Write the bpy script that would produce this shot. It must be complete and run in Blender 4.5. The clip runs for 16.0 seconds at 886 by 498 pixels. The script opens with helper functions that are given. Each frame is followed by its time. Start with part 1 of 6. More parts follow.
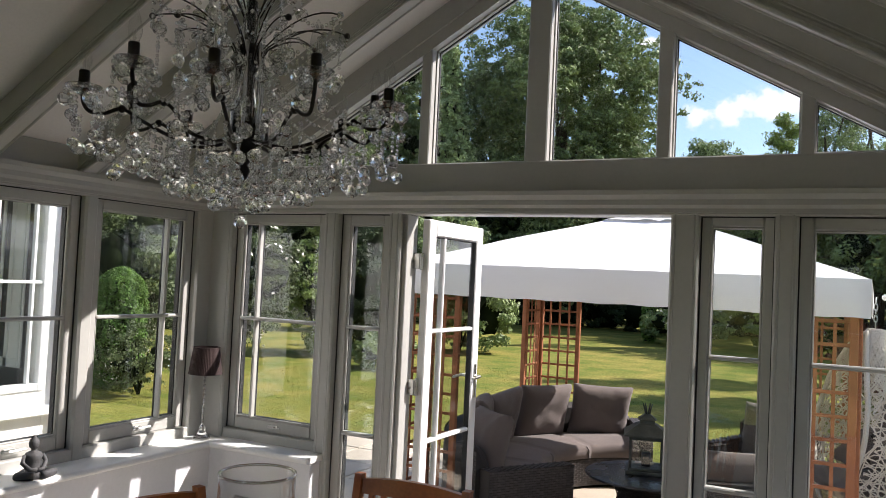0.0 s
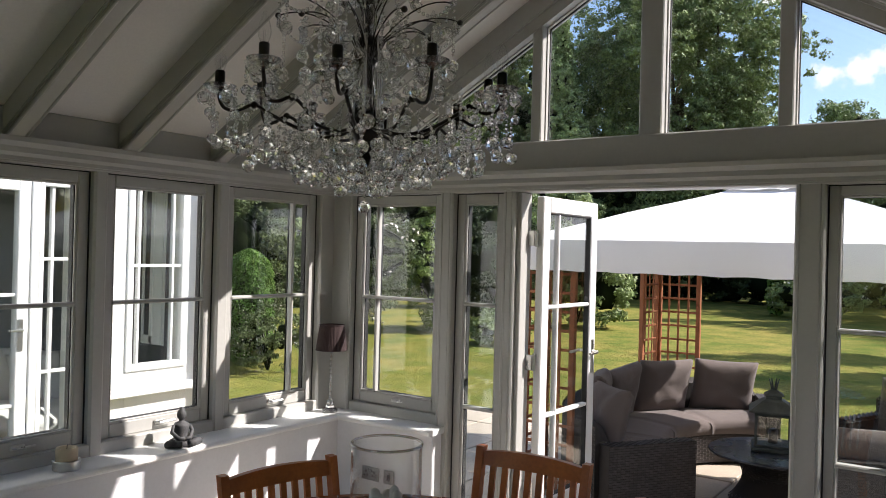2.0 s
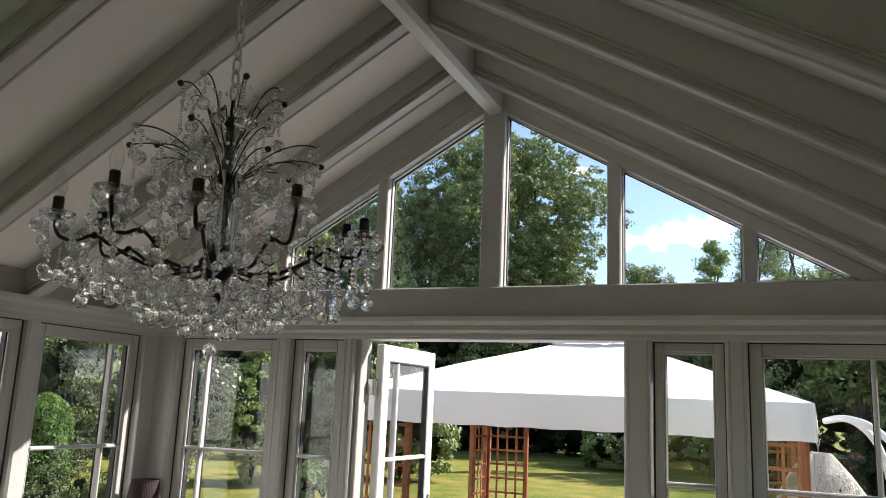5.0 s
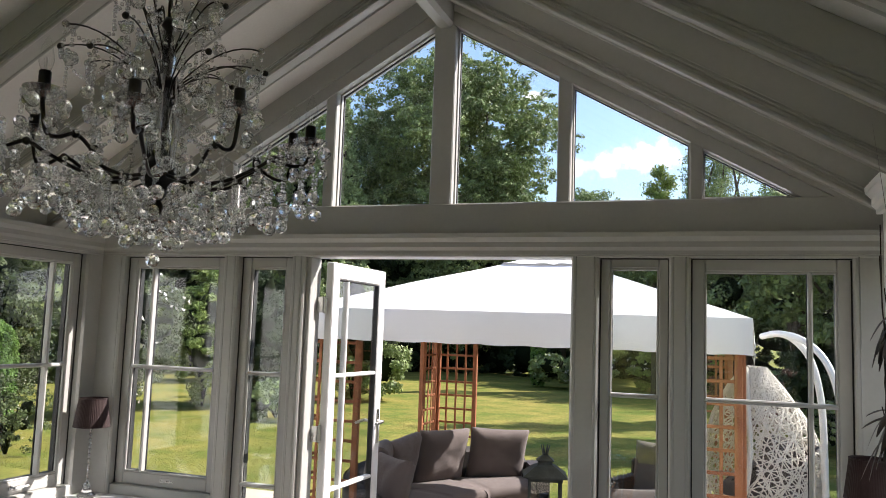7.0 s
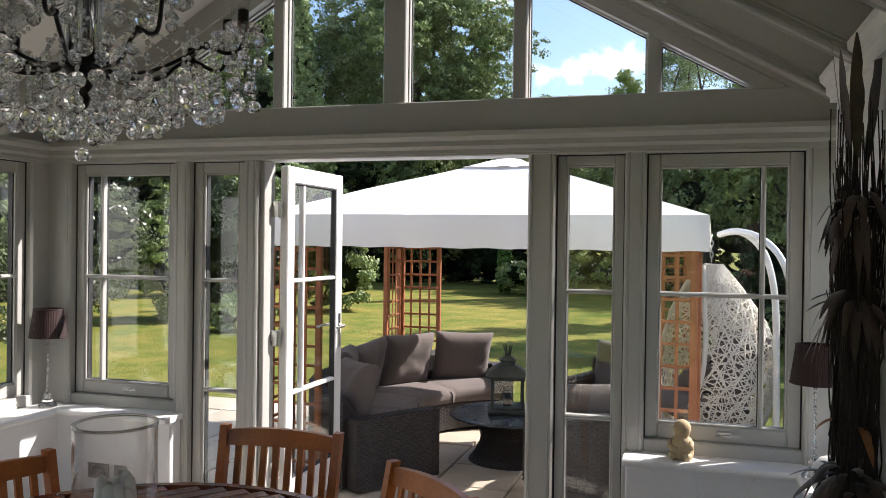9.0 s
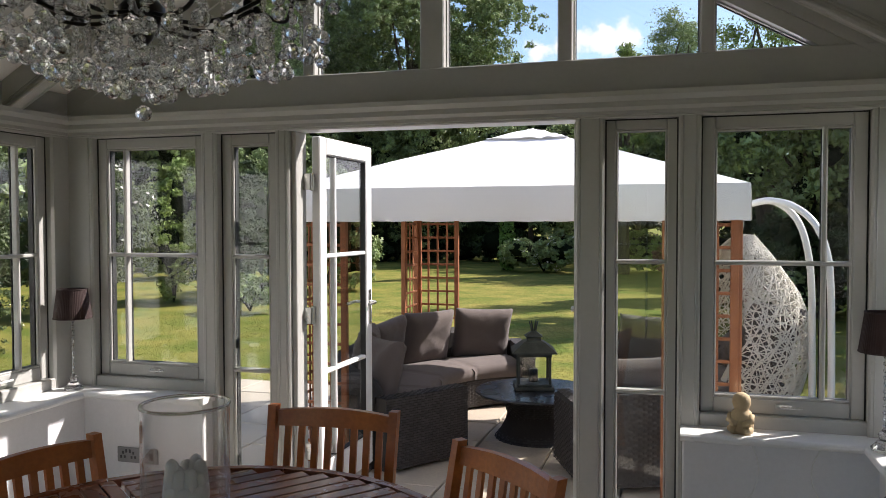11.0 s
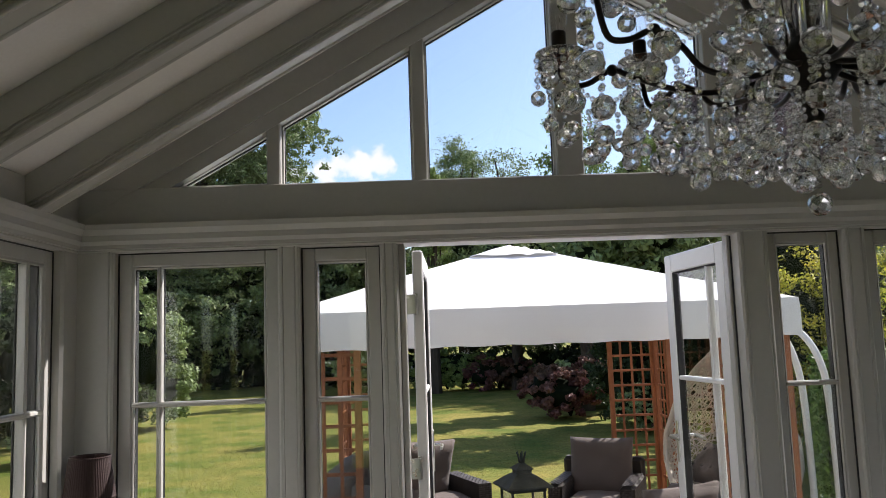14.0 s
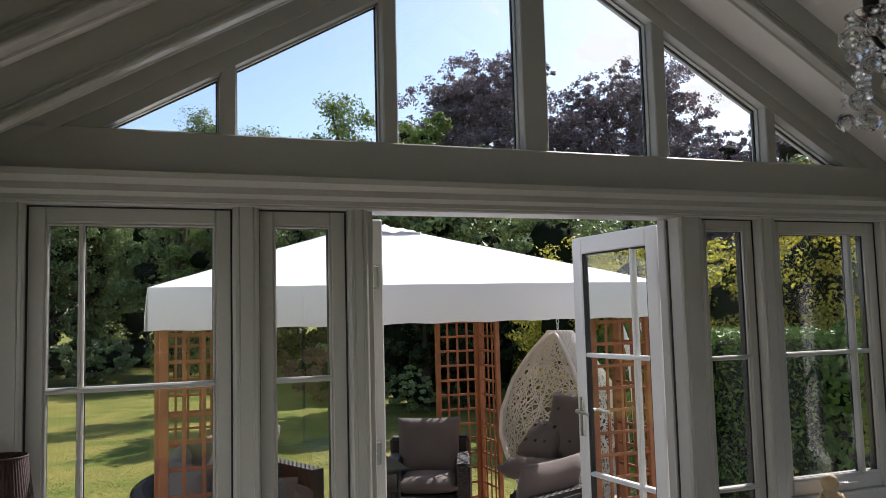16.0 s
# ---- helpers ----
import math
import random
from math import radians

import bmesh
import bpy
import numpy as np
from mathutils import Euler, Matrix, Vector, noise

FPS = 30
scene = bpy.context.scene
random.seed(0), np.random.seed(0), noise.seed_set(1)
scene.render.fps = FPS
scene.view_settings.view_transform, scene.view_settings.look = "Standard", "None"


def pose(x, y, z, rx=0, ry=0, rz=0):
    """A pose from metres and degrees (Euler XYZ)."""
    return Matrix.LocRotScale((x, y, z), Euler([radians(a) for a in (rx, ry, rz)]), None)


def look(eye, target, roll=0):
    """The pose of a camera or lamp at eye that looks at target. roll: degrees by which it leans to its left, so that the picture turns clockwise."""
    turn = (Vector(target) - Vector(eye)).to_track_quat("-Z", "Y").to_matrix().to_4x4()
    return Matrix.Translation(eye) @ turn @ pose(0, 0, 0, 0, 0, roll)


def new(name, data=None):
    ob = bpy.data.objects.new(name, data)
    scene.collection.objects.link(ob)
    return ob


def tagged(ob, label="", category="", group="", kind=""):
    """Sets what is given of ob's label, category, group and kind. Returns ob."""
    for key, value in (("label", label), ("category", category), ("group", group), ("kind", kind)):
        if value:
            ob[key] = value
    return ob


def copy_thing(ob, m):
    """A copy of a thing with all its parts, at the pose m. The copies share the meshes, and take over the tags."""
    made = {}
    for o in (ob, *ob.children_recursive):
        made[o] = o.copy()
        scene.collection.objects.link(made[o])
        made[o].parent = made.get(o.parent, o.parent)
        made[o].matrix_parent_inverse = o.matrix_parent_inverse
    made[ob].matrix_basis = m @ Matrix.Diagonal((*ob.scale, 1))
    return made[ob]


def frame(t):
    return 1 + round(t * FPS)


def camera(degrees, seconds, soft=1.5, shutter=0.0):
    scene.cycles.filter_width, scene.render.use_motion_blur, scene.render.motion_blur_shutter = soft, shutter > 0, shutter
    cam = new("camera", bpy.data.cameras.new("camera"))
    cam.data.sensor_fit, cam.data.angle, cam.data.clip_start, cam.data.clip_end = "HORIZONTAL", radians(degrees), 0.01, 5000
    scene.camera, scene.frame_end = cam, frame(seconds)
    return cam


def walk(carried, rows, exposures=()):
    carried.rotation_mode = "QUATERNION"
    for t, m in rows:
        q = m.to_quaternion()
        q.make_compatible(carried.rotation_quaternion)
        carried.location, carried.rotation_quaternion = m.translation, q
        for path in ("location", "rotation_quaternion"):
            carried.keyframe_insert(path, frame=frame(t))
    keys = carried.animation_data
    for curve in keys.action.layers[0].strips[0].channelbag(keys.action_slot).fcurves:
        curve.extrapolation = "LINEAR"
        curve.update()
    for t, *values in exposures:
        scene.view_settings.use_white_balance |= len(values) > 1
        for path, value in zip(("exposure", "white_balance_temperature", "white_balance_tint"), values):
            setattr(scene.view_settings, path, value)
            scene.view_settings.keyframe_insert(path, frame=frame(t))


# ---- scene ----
cam = camera(58.0, 16.0, soft=0.5)

PATH = [
    (0, (1.504, -4.02, 1.681), (0.598, -2.238, 1.757), 2.7),
    (0.5, (1.509, -4.041, 1.678), (0.573, -2.275, 1.741), 1.8),
    (1, (1.508, -4.069, 1.676), (0.541, -2.319, 1.723), 1.1),
    (1.5, (1.524, -4.081, 1.685), (0.415, -2.416, 1.705), 1.8),
    (2, (1.531, -4.087, 1.689), (0.384, -2.448, 1.695), 1.5),
    (2.5, (1.531, -4.083, 1.69), (0.365, -2.458, 1.689), 2.1),
    (3, (1.522, -4.084, 1.691), (0.35, -2.466, 1.776), 3.1),
    (3.5, (1.479, -4.073, 1.685), (0.487, -2.356, 1.946), 3.3),
    (4, (1.451, -4.063, 1.698), (0.529, -2.336, 2.104), 2.9),
    (4.5, (1.433, -4.079, 1.696), (0.574, -2.317, 2.095), 2.8),
    (4.7, (1.428, -4.084, 1.694), (0.631, -2.293, 2.092), 2.4),
    (6.8, (1.42, -4.069, 1.652), (0.732, -2.206, 1.893), 1.9),
    (7, (1.425, -4.059, 1.651), (0.773, -2.179, 1.856), 2.0),
    (7.5, (1.451, -4.054, 1.643), (0.834, -2.159, 1.816), 1.9),
    (8, (1.449, -4.018, 1.626), (0.876, -2.103, 1.681), 1.5),
    (8.5, (1.467, -4.002, 1.611), (0.876, -2.092, 1.626), 0.8),
    (8.7, (1.467, -3.998, 1.608), (0.886, -2.085, 1.611), 0.7),
    (10.8, (1.295, -3.935, 1.547), (0.735, -2.017, 1.479), 0.7),
    (11, (1.197, -3.909, 1.557), (0.634, -1.991, 1.491), -0.1),
    (11.5, (0.926, -3.825, 1.563), (0.415, -1.892, 1.54), -0.2),
    (12, (0.673, -3.733, 1.561), (0.343, -1.762, 1.65), 0.8),
    (12.5, (0.361, -3.701, 1.586), (0.129, -1.721, 1.754), 2.0),
    (13, (0.006, -3.742, 1.648), (-0.133, -1.76, 1.874), 0.6),
    (13.5, (-0.306, -3.688, 1.634), (-0.366, -1.701, 1.857), -1.0),
    (14, (-0.631, -3.575, 1.618), (-0.605, -1.587, 1.842), -2.0),
    (14.3, (-0.832, -3.529, 1.608), (-0.742, -1.543, 1.831), 0.4),
    (14.5, (-0.958, -3.499, 1.602), (-0.807, -1.518, 1.832), 0.7),
    (15, (-1.236, -3.387, 1.597), (-0.843, -1.439, 1.821), -0.7),
    (15.5, (-1.447, -3.243, 1.604), (-0.879, -1.339, 1.825), -2.2),
    (16, (-1.616, -3.198, 1.61), (-0.929, -1.328, 1.776), -1.5),
]
EXPOSURES = [(0, 1.00, 6450, 16), (3, 1.00, 6450, 16), (4.5, 1.22, 6450, 16), (7, 1.28, 6450, 16), (8.5, 1.21, 6450, 16), (11, 0.97, 6450, 16), (11.5, 0.91, 6450, 16), (12.5, 0.92, 6450, 16), (13, 1.03, 6450, 16), (13.5, 1.06, 6450, 16), (14, 0.87, 6450, 16), (14.5, 0.64, 6450, 16), (16, 0.78, 6400, 16)]
walk(cam, [(t, look(eye, target, roll)) for t, eye, target, roll in PATH], exposures=EXPOSURES)

# ---- world, sun, exposure ----
SUN_DIR = Vector((0.80, 0.60, 0.86)).normalized()
world = bpy.data.worlds.new("sky")
scene.world = world
world.use_nodes = True
wn, wl = world.node_tree.nodes, world.node_tree.links
wn.clear()
w_out = wn.new("ShaderNodeOutputWorld")
w_bg = wn.new("ShaderNodeBackground")
w_sky = wn.new("ShaderNodeTexSky")
w_sky.sky_type = "NISHITA"
w_sky.sun_disc = False
w_sky.sun_elevation = math.asin(SUN_DIR.z)
w_sky.sun_rotation = math.atan2(SUN_DIR.x, SUN_DIR.y)
w_sky.air_density, w_sky.dust_density, w_sky.ozone_density = 1.0, 1.0, 2.4
w_bg.inputs["Strength"].default_value = 0.12


def cloud_mask(az, el, wide, high, seed):
    """A soft bank of cloud round one direction of the sky, broken up by noise."""
    tc = wn.new("ShaderNodeTexCoord")
    a, e = radians(az), radians(el)
    noise_n = wn.new("ShaderNodeTexNoise")
    noise_n.inputs["Scale"].default_value = 34.0
    noise_n.inputs["Detail"].default_value = 7.0
    noise_n.inputs["Roughness"].default_value = 0.55
    off = wn.new("ShaderNodeVectorMath")
    off.operation = "ADD"
    off.inputs[1].default_value = (seed, seed * 0.7, 0)
    wl.new(tc.outputs["Generated"], off.inputs[0])
    wl.new(off.outputs[0], noise_n.inputs["Vector"])
    mp = wn.new("ShaderNodeMapping")
    mp.vector_type = "POINT"
    # turn the bank's centre to +y, then squeeze it into an ellipse
    mp.inputs["Rotation"].default_value = (0, 0, a)
    wl.new(tc.outputs["Generated"], mp.inputs["Vector"])
    sub = wn.new("ShaderNodeVectorMath")
    sub.operation = "SUBTRACT"
    sub.inputs[1].default_value = (0, math.cos(e), math.sin(e))
    wl.new(mp.outputs[0], sub.inputs[0])
    sc = wn.new("ShaderNodeVectorMath")
    sc.operation = "MULTIPLY"
    sc.inputs[1].default_value = (1 / math.sin(radians(wide)), 0.6, 1 / math.sin(radians(high)))
    wl.new(sub.outputs[0], sc.inputs[0])
    ln = wn.new("ShaderNodeVectorMath")
    ln.operation = "LENGTH"
    wl.new(sc.outputs[0], ln.inputs[0])
    mix = wn.new("ShaderNodeMath")
    mix.operation = "MULTIPLY_ADD"
    mix.inputs[1].default_value = 3.2
    wl.new(noise_n.outputs["Fac"], mix.inputs[0])
    neg = wn.new("ShaderNodeMath")
    neg.operation = "MULTIPLY_ADD"
    neg.inputs[1].default_value = -1.0
    neg.inputs[2].default_value = -0.72
    wl.new(ln.outputs["Value"], neg.inputs[0])
    wl.new(neg.outputs[0], mix.inputs[2])
    ramp = wn.new("ShaderNodeMapRange")
    ramp.interpolation_type = "SMOOTHSTEP"
    ramp.inputs["From Min"].default_value = 0.02
    ramp.inputs["From Max"].default_value = 0.60
    wl.new(mix.outputs[0], ramp.inputs["Value"])
    return ramp.outputs["Result"]


sky_colour = w_sky.outputs["Color"]
for cloud in ((-7.2, 12.1, 4.4, 1.15, 1.3), (-4.6, 12.7, 3.0, 1.2, 3.7), (-13.2, 16.8, 1.3, 0.5, 6.6), (32.5, 17.8, 4.6, 2.6, 5.1), (38.8, 14.2, 5.0, 1.7, 8.2), (-70, 25, 16, 7, 2.2), (120, 30, 20, 9, 4.4), (200, 22, 18, 6, 6.0)):
    m_cloud = wn.new("ShaderNodeMix")
    m_cloud.data_type = "RGBA"
    wl.new(cloud_mask(*cloud), m_cloud.inputs["Factor"])
    wl.new(sky_colour, m_cloud.inputs["A"])
    m_cloud.inputs["B"].default_value = (5.4, 5.45, 5.6, 1)
    sky_colour = m_cloud.outputs["Result"]
wl.new(sky_colour, w_bg.inputs["Color"])
wl.new(w_bg.outputs[0], w_out.inputs["Surface"])

sun = new("sun", bpy.data.lights.new("sun", "SUN"))
sun.data.energy = 4.6
sun.data.angle = radians(0.55)
sun.data.color = (1.0, 0.95, 0.87)
sun.matrix_world = look(SUN_DIR * 60, (0, 0, 0))

# ---- materials ----
MATS = {}


def mat(name, colour, rough=0.5, vary=0.12, scale=6.0, fine=60.0, bump=0.05, metal=0.0, spec=0.5, stretch=(1, 1, 1), tint=None, island=0.0, piece=0.0, depth=0.01, coat=0.0, sheen=0.0, through_light=0.0):
    """A surface with colour variation at two scales and fine relief. tint: a second colour that coarse noise brings in."""
    m = bpy.data.materials.new(name)
    m.use_nodes = True
    n, l = m.node_tree.nodes, m.node_tree.links
    bs = n["Principled BSDF"]
    tc, mp = n.new("ShaderNodeTexCoord"), n.new("ShaderNodeMapping")
    mp.inputs["Scale"].default_value = stretch
    geo = n.new("ShaderNodeNewGeometry")
    l.new(geo.outputs["Position"] if not piece else tc.outputs["Object"], mp.inputs["Vector"])
    big, small = n.new("ShaderNodeTexNoise"), n.new("ShaderNodeTexNoise")
    for node, s, d in ((big, scale, 4.0), (small, fine, 3.0)):
        node.inputs["Scale"].default_value = s
        node.inputs["Detail"].default_value = d
        l.new(mp.outputs[0], node.inputs["Vector"])
    c1 = n.new("ShaderNodeMix")
    c1.data_type = "RGBA"
    rng = n.new("ShaderNodeMapRange")
    rng.inputs["From Min"].default_value, rng.inputs["From Max"].default_value = 0.32, 0.68
    l.new(big.outputs["Fac"], rng.inputs["Value"])
    l.new(rng.outputs["Result"], c1.inputs["Factor"])
    second = tint or [c * (1 - vary) for c in colour]
    c1.inputs["A"].default_value = (*colour, 1)
    c1.inputs["B"].default_value = (*second, 1)
    hsv = n.new("ShaderNodeHueSaturation")
    val = n.new("ShaderNodeMapRange")
    val.inputs["To Min"].default_value, val.inputs["To Max"].default_value = 1 - vary, 1 + vary
    l.new(small.outputs["Fac"], val.inputs["Value"])
    last = val.outputs["Result"]
    if island or piece:
        src = geo.outputs["Random Per Island"] if island else n.new("ShaderNodeObjectInfo").outputs["Random"]
        r2 = n.new("ShaderNodeMapRange")
        amount = island or piece
        r2.inputs["To Min"].default_value, r2.inputs["To Max"].default_value = 1 - amount, 1 + amount
        l.new(src, r2.inputs["Value"])
        mul = n.new("ShaderNodeMath")
        mul.operation = "MULTIPLY"
        l.new(last, mul.inputs[0])
        l.new(r2.outputs["Result"], mul.inputs[1])
        last = mul.outputs[0]
    l.new(c1.outputs["Result"], hsv.inputs["Color"])
    l.new(last, hsv.inputs["Value"])
    l.new(hsv.outputs["Color"], bs.inputs["Base Color"])
    rr = n.new("ShaderNodeMapRange")
    rr.inputs["To Min"].default_value, rr.inputs["To Max"].default_value = max(rough - 0.12, 0.02), min(rough + 0.12, 1)
    l.new(big.outputs["Fac"], rr.inputs["Value"])
    l.new(rr.outputs["Result"], bs.inputs["Roughness"])
    bs.inputs["Metallic"].default_value = metal
    bs.inputs["Specular IOR Level"].default_value = spec
    bs.inputs["Coat Weight"].default_value = coat
    bs.inputs["Sheen Weight"].default_value = sheen
    if bump:
        b = n.new("ShaderNodeBump")
        b.inputs["Strength"].default_value = bump
        b.inputs["Distance"].default_value = depth
        l.new(small.outputs["Fac"], b.inputs["Height"])
        l.new(b.outputs[0], bs.inputs["Normal"])
    if through_light:
        tr, mx = n.new("ShaderNodeBsdfTranslucent"), n.new("ShaderNodeMixShader")
        l.new(hsv.outputs["Color"], tr.inputs["Color"])
        mx.inputs[0].default_value = through_light
        l.new(bs.outputs[0], mx.inputs[1])
        l.new(tr.outputs[0], mx.inputs[2])
        l.new(mx.outputs[0], n["Material Output"].inputs["Surface"])
    MATS[name] = m
    return m


def glass_mat(name, tint=(1, 1, 1), rough=0.0, ior=1.45, thin=True):
    """thin: a flat pane, clear with a slight mirror; otherwise solid glass."""
    m = bpy.data.materials.new(name)
    m.use_nodes = True
    n, l = m.node_tree.nodes, m.node_tree.links
    n.remove(n["Principled BSDF"])
    out = n["Material Output"]
    if thin:
        tr, gl, mx = n.new("ShaderNodeBsdfTransparent"), n.new("ShaderNodeBsdfGlossy"), n.new("ShaderNodeMixShader")
        lw, pw, fr = n.new("ShaderNodeLayerWeight"), n.new("ShaderNodeMath"), n.new("ShaderNodeMath")
        pw.operation, fr.operation = "POWER", "MULTIPLY_ADD"
        pw.inputs[1].default_value = 4.0
        fr.inputs[1].default_value, fr.inputs[2].default_value = 0.75, 0.045
        lw.inputs["Blend"].default_value = 0.5
        l.new(lw.outputs["Facing"], pw.inputs[0])
        l.new(pw.outputs[0], fr.inputs[0])
        tr.inputs["Color"].default_value = (*tint, 1)
        gl.inputs["Roughness"].default_value = rough
        l.new(fr.outputs[0], mx.inputs[0])
        l.new(tr.outputs[0], mx.inputs[1])
        l.new(gl.outputs[0], mx.inputs[2])
        l.new(mx.outputs[0], out.inputs["Surface"])
    else:
        g = n.new("ShaderNodeBsdfGlass")
        g.inputs["Color"].default_value = (*tint, 1)
        g.inputs["IOR"].default_value = ior
        g.inputs["Roughness"].default_value = rough
        l.new(g.outputs[0], out.inputs["Surface"])
    MATS[name] = m
    return m


PAINT = mat("grey paint", (0.455, 0.452, 0.428), 0.33, 0.05, 1.5, 45, 0.04)
WHITE = mat("white paint", (0.80, 0.80, 0.79), 0.38, 0.03, 2.0, 60, 0.03)
CEIL = mat("ceiling plaster", (0.84, 0.82, 0.79), 0.8, 0.05, 1.2, 70, 0.06)
LOWWALL = mat("white plaster", (0.78, 0.78, 0.80), 0.7, 0.05, 1.6, 55, 0.06)
GLASS = glass_mat("window glass", (0.95, 0.97, 0.96), 0.0, 1.5)
VASEGLASS = glass_mat("vase glass", (0.985, 0.98, 0.975), 0.0, 1.5)
# for spacers and the door's rubber, and as painted shade round the casements
SEALGAP = mat("black strip for rubber seals and gap shade", (0.022, 0.022, 0.024), 0.6, 0.15, 8, 60, 0.02)
CRYSTAL = glass_mat("crystal", (1, 1, 1), 0.0, 1.6, thin=False)
n_, l_ = CRYSTAL.node_tree.nodes, CRYSTAL.node_tree.links
c_tr, c_gl, c_m1, c_m2 = n_.new("ShaderNodeBsdfTransparent"), n_.new("ShaderNodeBsdfGlossy"), n_.new("ShaderNodeMixShader"), n_.new("ShaderNodeMixShader")
c_gl.inputs["Roughness"].default_value = 0.0
c_m1.inputs[0].default_value, c_m2.inputs[0].default_value = 0.10, 0.12
l_.new(n_["Glass BSDF"].outputs[0], c_m1.inputs[1])
l_.new(c_tr.outputs[0], c_m1.inputs[2])
l_.new(c_m1.outputs[0], c_m2.inputs[1])
l_.new(c_gl.outputs[0], c_m2.inputs[2])
l_.new(c_m2.outputs[0], n_["Material Output"].inputs["Surface"])
for node in VASEGLASS.node_tree.nodes:
    if node.type == "MATH" and node.operation == "POWER":
        node.inputs[1].default_value = 2.4
    elif node.type == "MATH":
        node.inputs[1].default_value, node.inputs[2].default_value = 0.85, 0.05
BEADGLASS = CRYSTAL.copy()
BEADGLASS.name = "bead crystal"
for node in BEADGLASS.node_tree.nodes:
    if node.type == "MIX_SHADER":
        node.inputs[0].default_value = 0.50 if node.inputs[0].default_value < 0.11 else 0.22
STEEL = mat("brushed steel", (0.62, 0.62, 0.60), 0.3, 0.06, 20, 200, 0.03, metal=1.0)
CHROME = mat("chrome", (0.78, 0.78, 0.79), 0.12, 0.04, 20, 200, 0.0, metal=1.0)
BLACKMETAL = mat("dark bronze", (0.035, 0.03, 0.028), 0.35, 0.2, 25, 160, 0.05, metal=0.6)
FLOOR = mat("floor stone", (0.54, 0.50, 0.44), 0.5, 0.12, 1.5, 40, 0.05)
LAWN = mat("lawn", (0.105, 0.140, 0.024), 0.9, 0.62, 1.3, 16, 0.5, spec=0.1, tint=(0.250, 0.215, 0.056), depth=0.05)
SOIL = mat("bark mulch", (0.10, 0.065, 0.04), 0.95, 0.35, 8, 60, 0.6, spec=0.1, depth=0.03)
SLAB = mat("patio stone", (0.50, 0.43, 0.34), 0.75, 0.14, 2.5, 45, 0.15, piece=0.10)
JOINT = mat("patio joint", (0.23, 0.20, 0.16), 0.9, 0.2, 5, 60, 0.2)
RENDER = mat("white render", (0.84, 0.83, 0.80), 0.85, 0.05, 1.0, 80, 0.12)
TEAK = mat("oiled teak", (0.52, 0.170, 0.038), 0.33, 0.24, 5, 70, 0.10, tint=(0.34, 0.100, 0.024), piece=0.14)
TABLEWOOD = mat("dark table timber", (0.32, 0.105, 0.042), 0.26, 0.2, 5, 60, 0.05, tint=(0.20, 0.062, 0.027), piece=0.15, coat=0.2)
CEDAR = mat("stained cedar", (0.36, 0.135, 0.055), 0.65, 0.22, 6, 80, 0.15, tint=(0.26, 0.09, 0.035), piece=0.12)
CANVAS = mat("white canvas", (0.86, 0.855, 0.85), 0.85, 0.03, 1.2, 220, 0.10, through_light=0.06)
CUSHION = mat("taupe cushion fabric", (0.150, 0.124, 0.115), 0.95, 0.14, 3, 260, 0.35, spec=0.15, sheen=0.15)
RATTAN = mat("grey brown rattan", (0.056, 0.048, 0.046), 0.55, 0.25, 5, 140, 0.3, island=0.28)
DARKRATTAN = mat("black brown rattan", (0.030, 0.026, 0.025), 0.5, 0.25, 5, 140, 0.3, island=0.25)
# bodies behind the weave: shade between the strands is given as dark colour
RATTANCORE = mat("rattan core in painted shade", (0.030, 0.025, 0.022), 0.8, 0.2, 6, 90, 0.2)
CANE = mat("cream woven cane", (0.74, 0.68, 0.59), 0.6, 0.10, 6, 120, 0.15, island=0.12)
BARK = mat("bark", (0.105, 0.080, 0.058), 0.95, 0.35, 3, 22, 0.8, spec=0.1, stretch=(1, 1, 0.3), depth=0.05)


def leaf_mat(name, a, b, island=0.45, glow=0.18):
    a, b = [2.2 * c for c in a], [2.2 * c for c in b]
    return mat(name, a, 0.55, 0.22, 0.45, 3.0, 0.0, spec=0.3, tint=b, island=island, through_light=glow)


OAKLEAF = leaf_mat("oak leaves", (0.112, 0.138, 0.052), (0.066, 0.090, 0.035))
CONIFERLEAF = leaf_mat("conifer sprays", (0.175, 0.210, 0.092), (0.098, 0.138, 0.060))
BEECHLEAF = leaf_mat("copper beech leaves", (0.118, 0.086, 0.094), (0.076, 0.060, 0.068))
YOUNGLEAF = leaf_mat("bright young leaves", (0.130, 0.160, 0.040), (0.075, 0.108, 0.030))
PALELEAF = leaf_mat("pale birch leaves", (0.130, 0.155, 0.060), (0.080, 0.110, 0.040))
# leaf green darkened, with the backlit border's shade put into it
DARKLEAF = leaf_mat("shade-toned hedge leaves", (0.018, 0.029, 0.009), (0.009, 0.015, 0.005))
YELLOWLEAF = leaf_mat("golden shrub leaves", (0.300, 0.245, 0.030), (0.165, 0.180, 0.030), 0.40, 0.42)
MIDLEAF = leaf_mat("fine hedge leaves", (0.050, 0.064, 0.024), (0.026, 0.036, 0.013))
CYPRESSLEAF = leaf_mat("cypress foliage", (0.062, 0.108, 0.018), (0.034, 0.066, 0.013), 0.3)
REDLEAF = leaf_mat("red shrub leaves", (0.110, 0.030, 0.034), (0.060, 0.045, 0.024))
WHITEBLOOM = mat("white blossom", (0.75, 0.72, 0.62), 0.6, 0.1, 5, 30, 0.0)
# near black: the shade inside foliage is put into this colour
FOLIAGECORE = mat("foliage core in shade colour", (0.013, 0.018, 0.008), 0.95, 0.3, 1.5, 8, 0.3, spec=0.05)


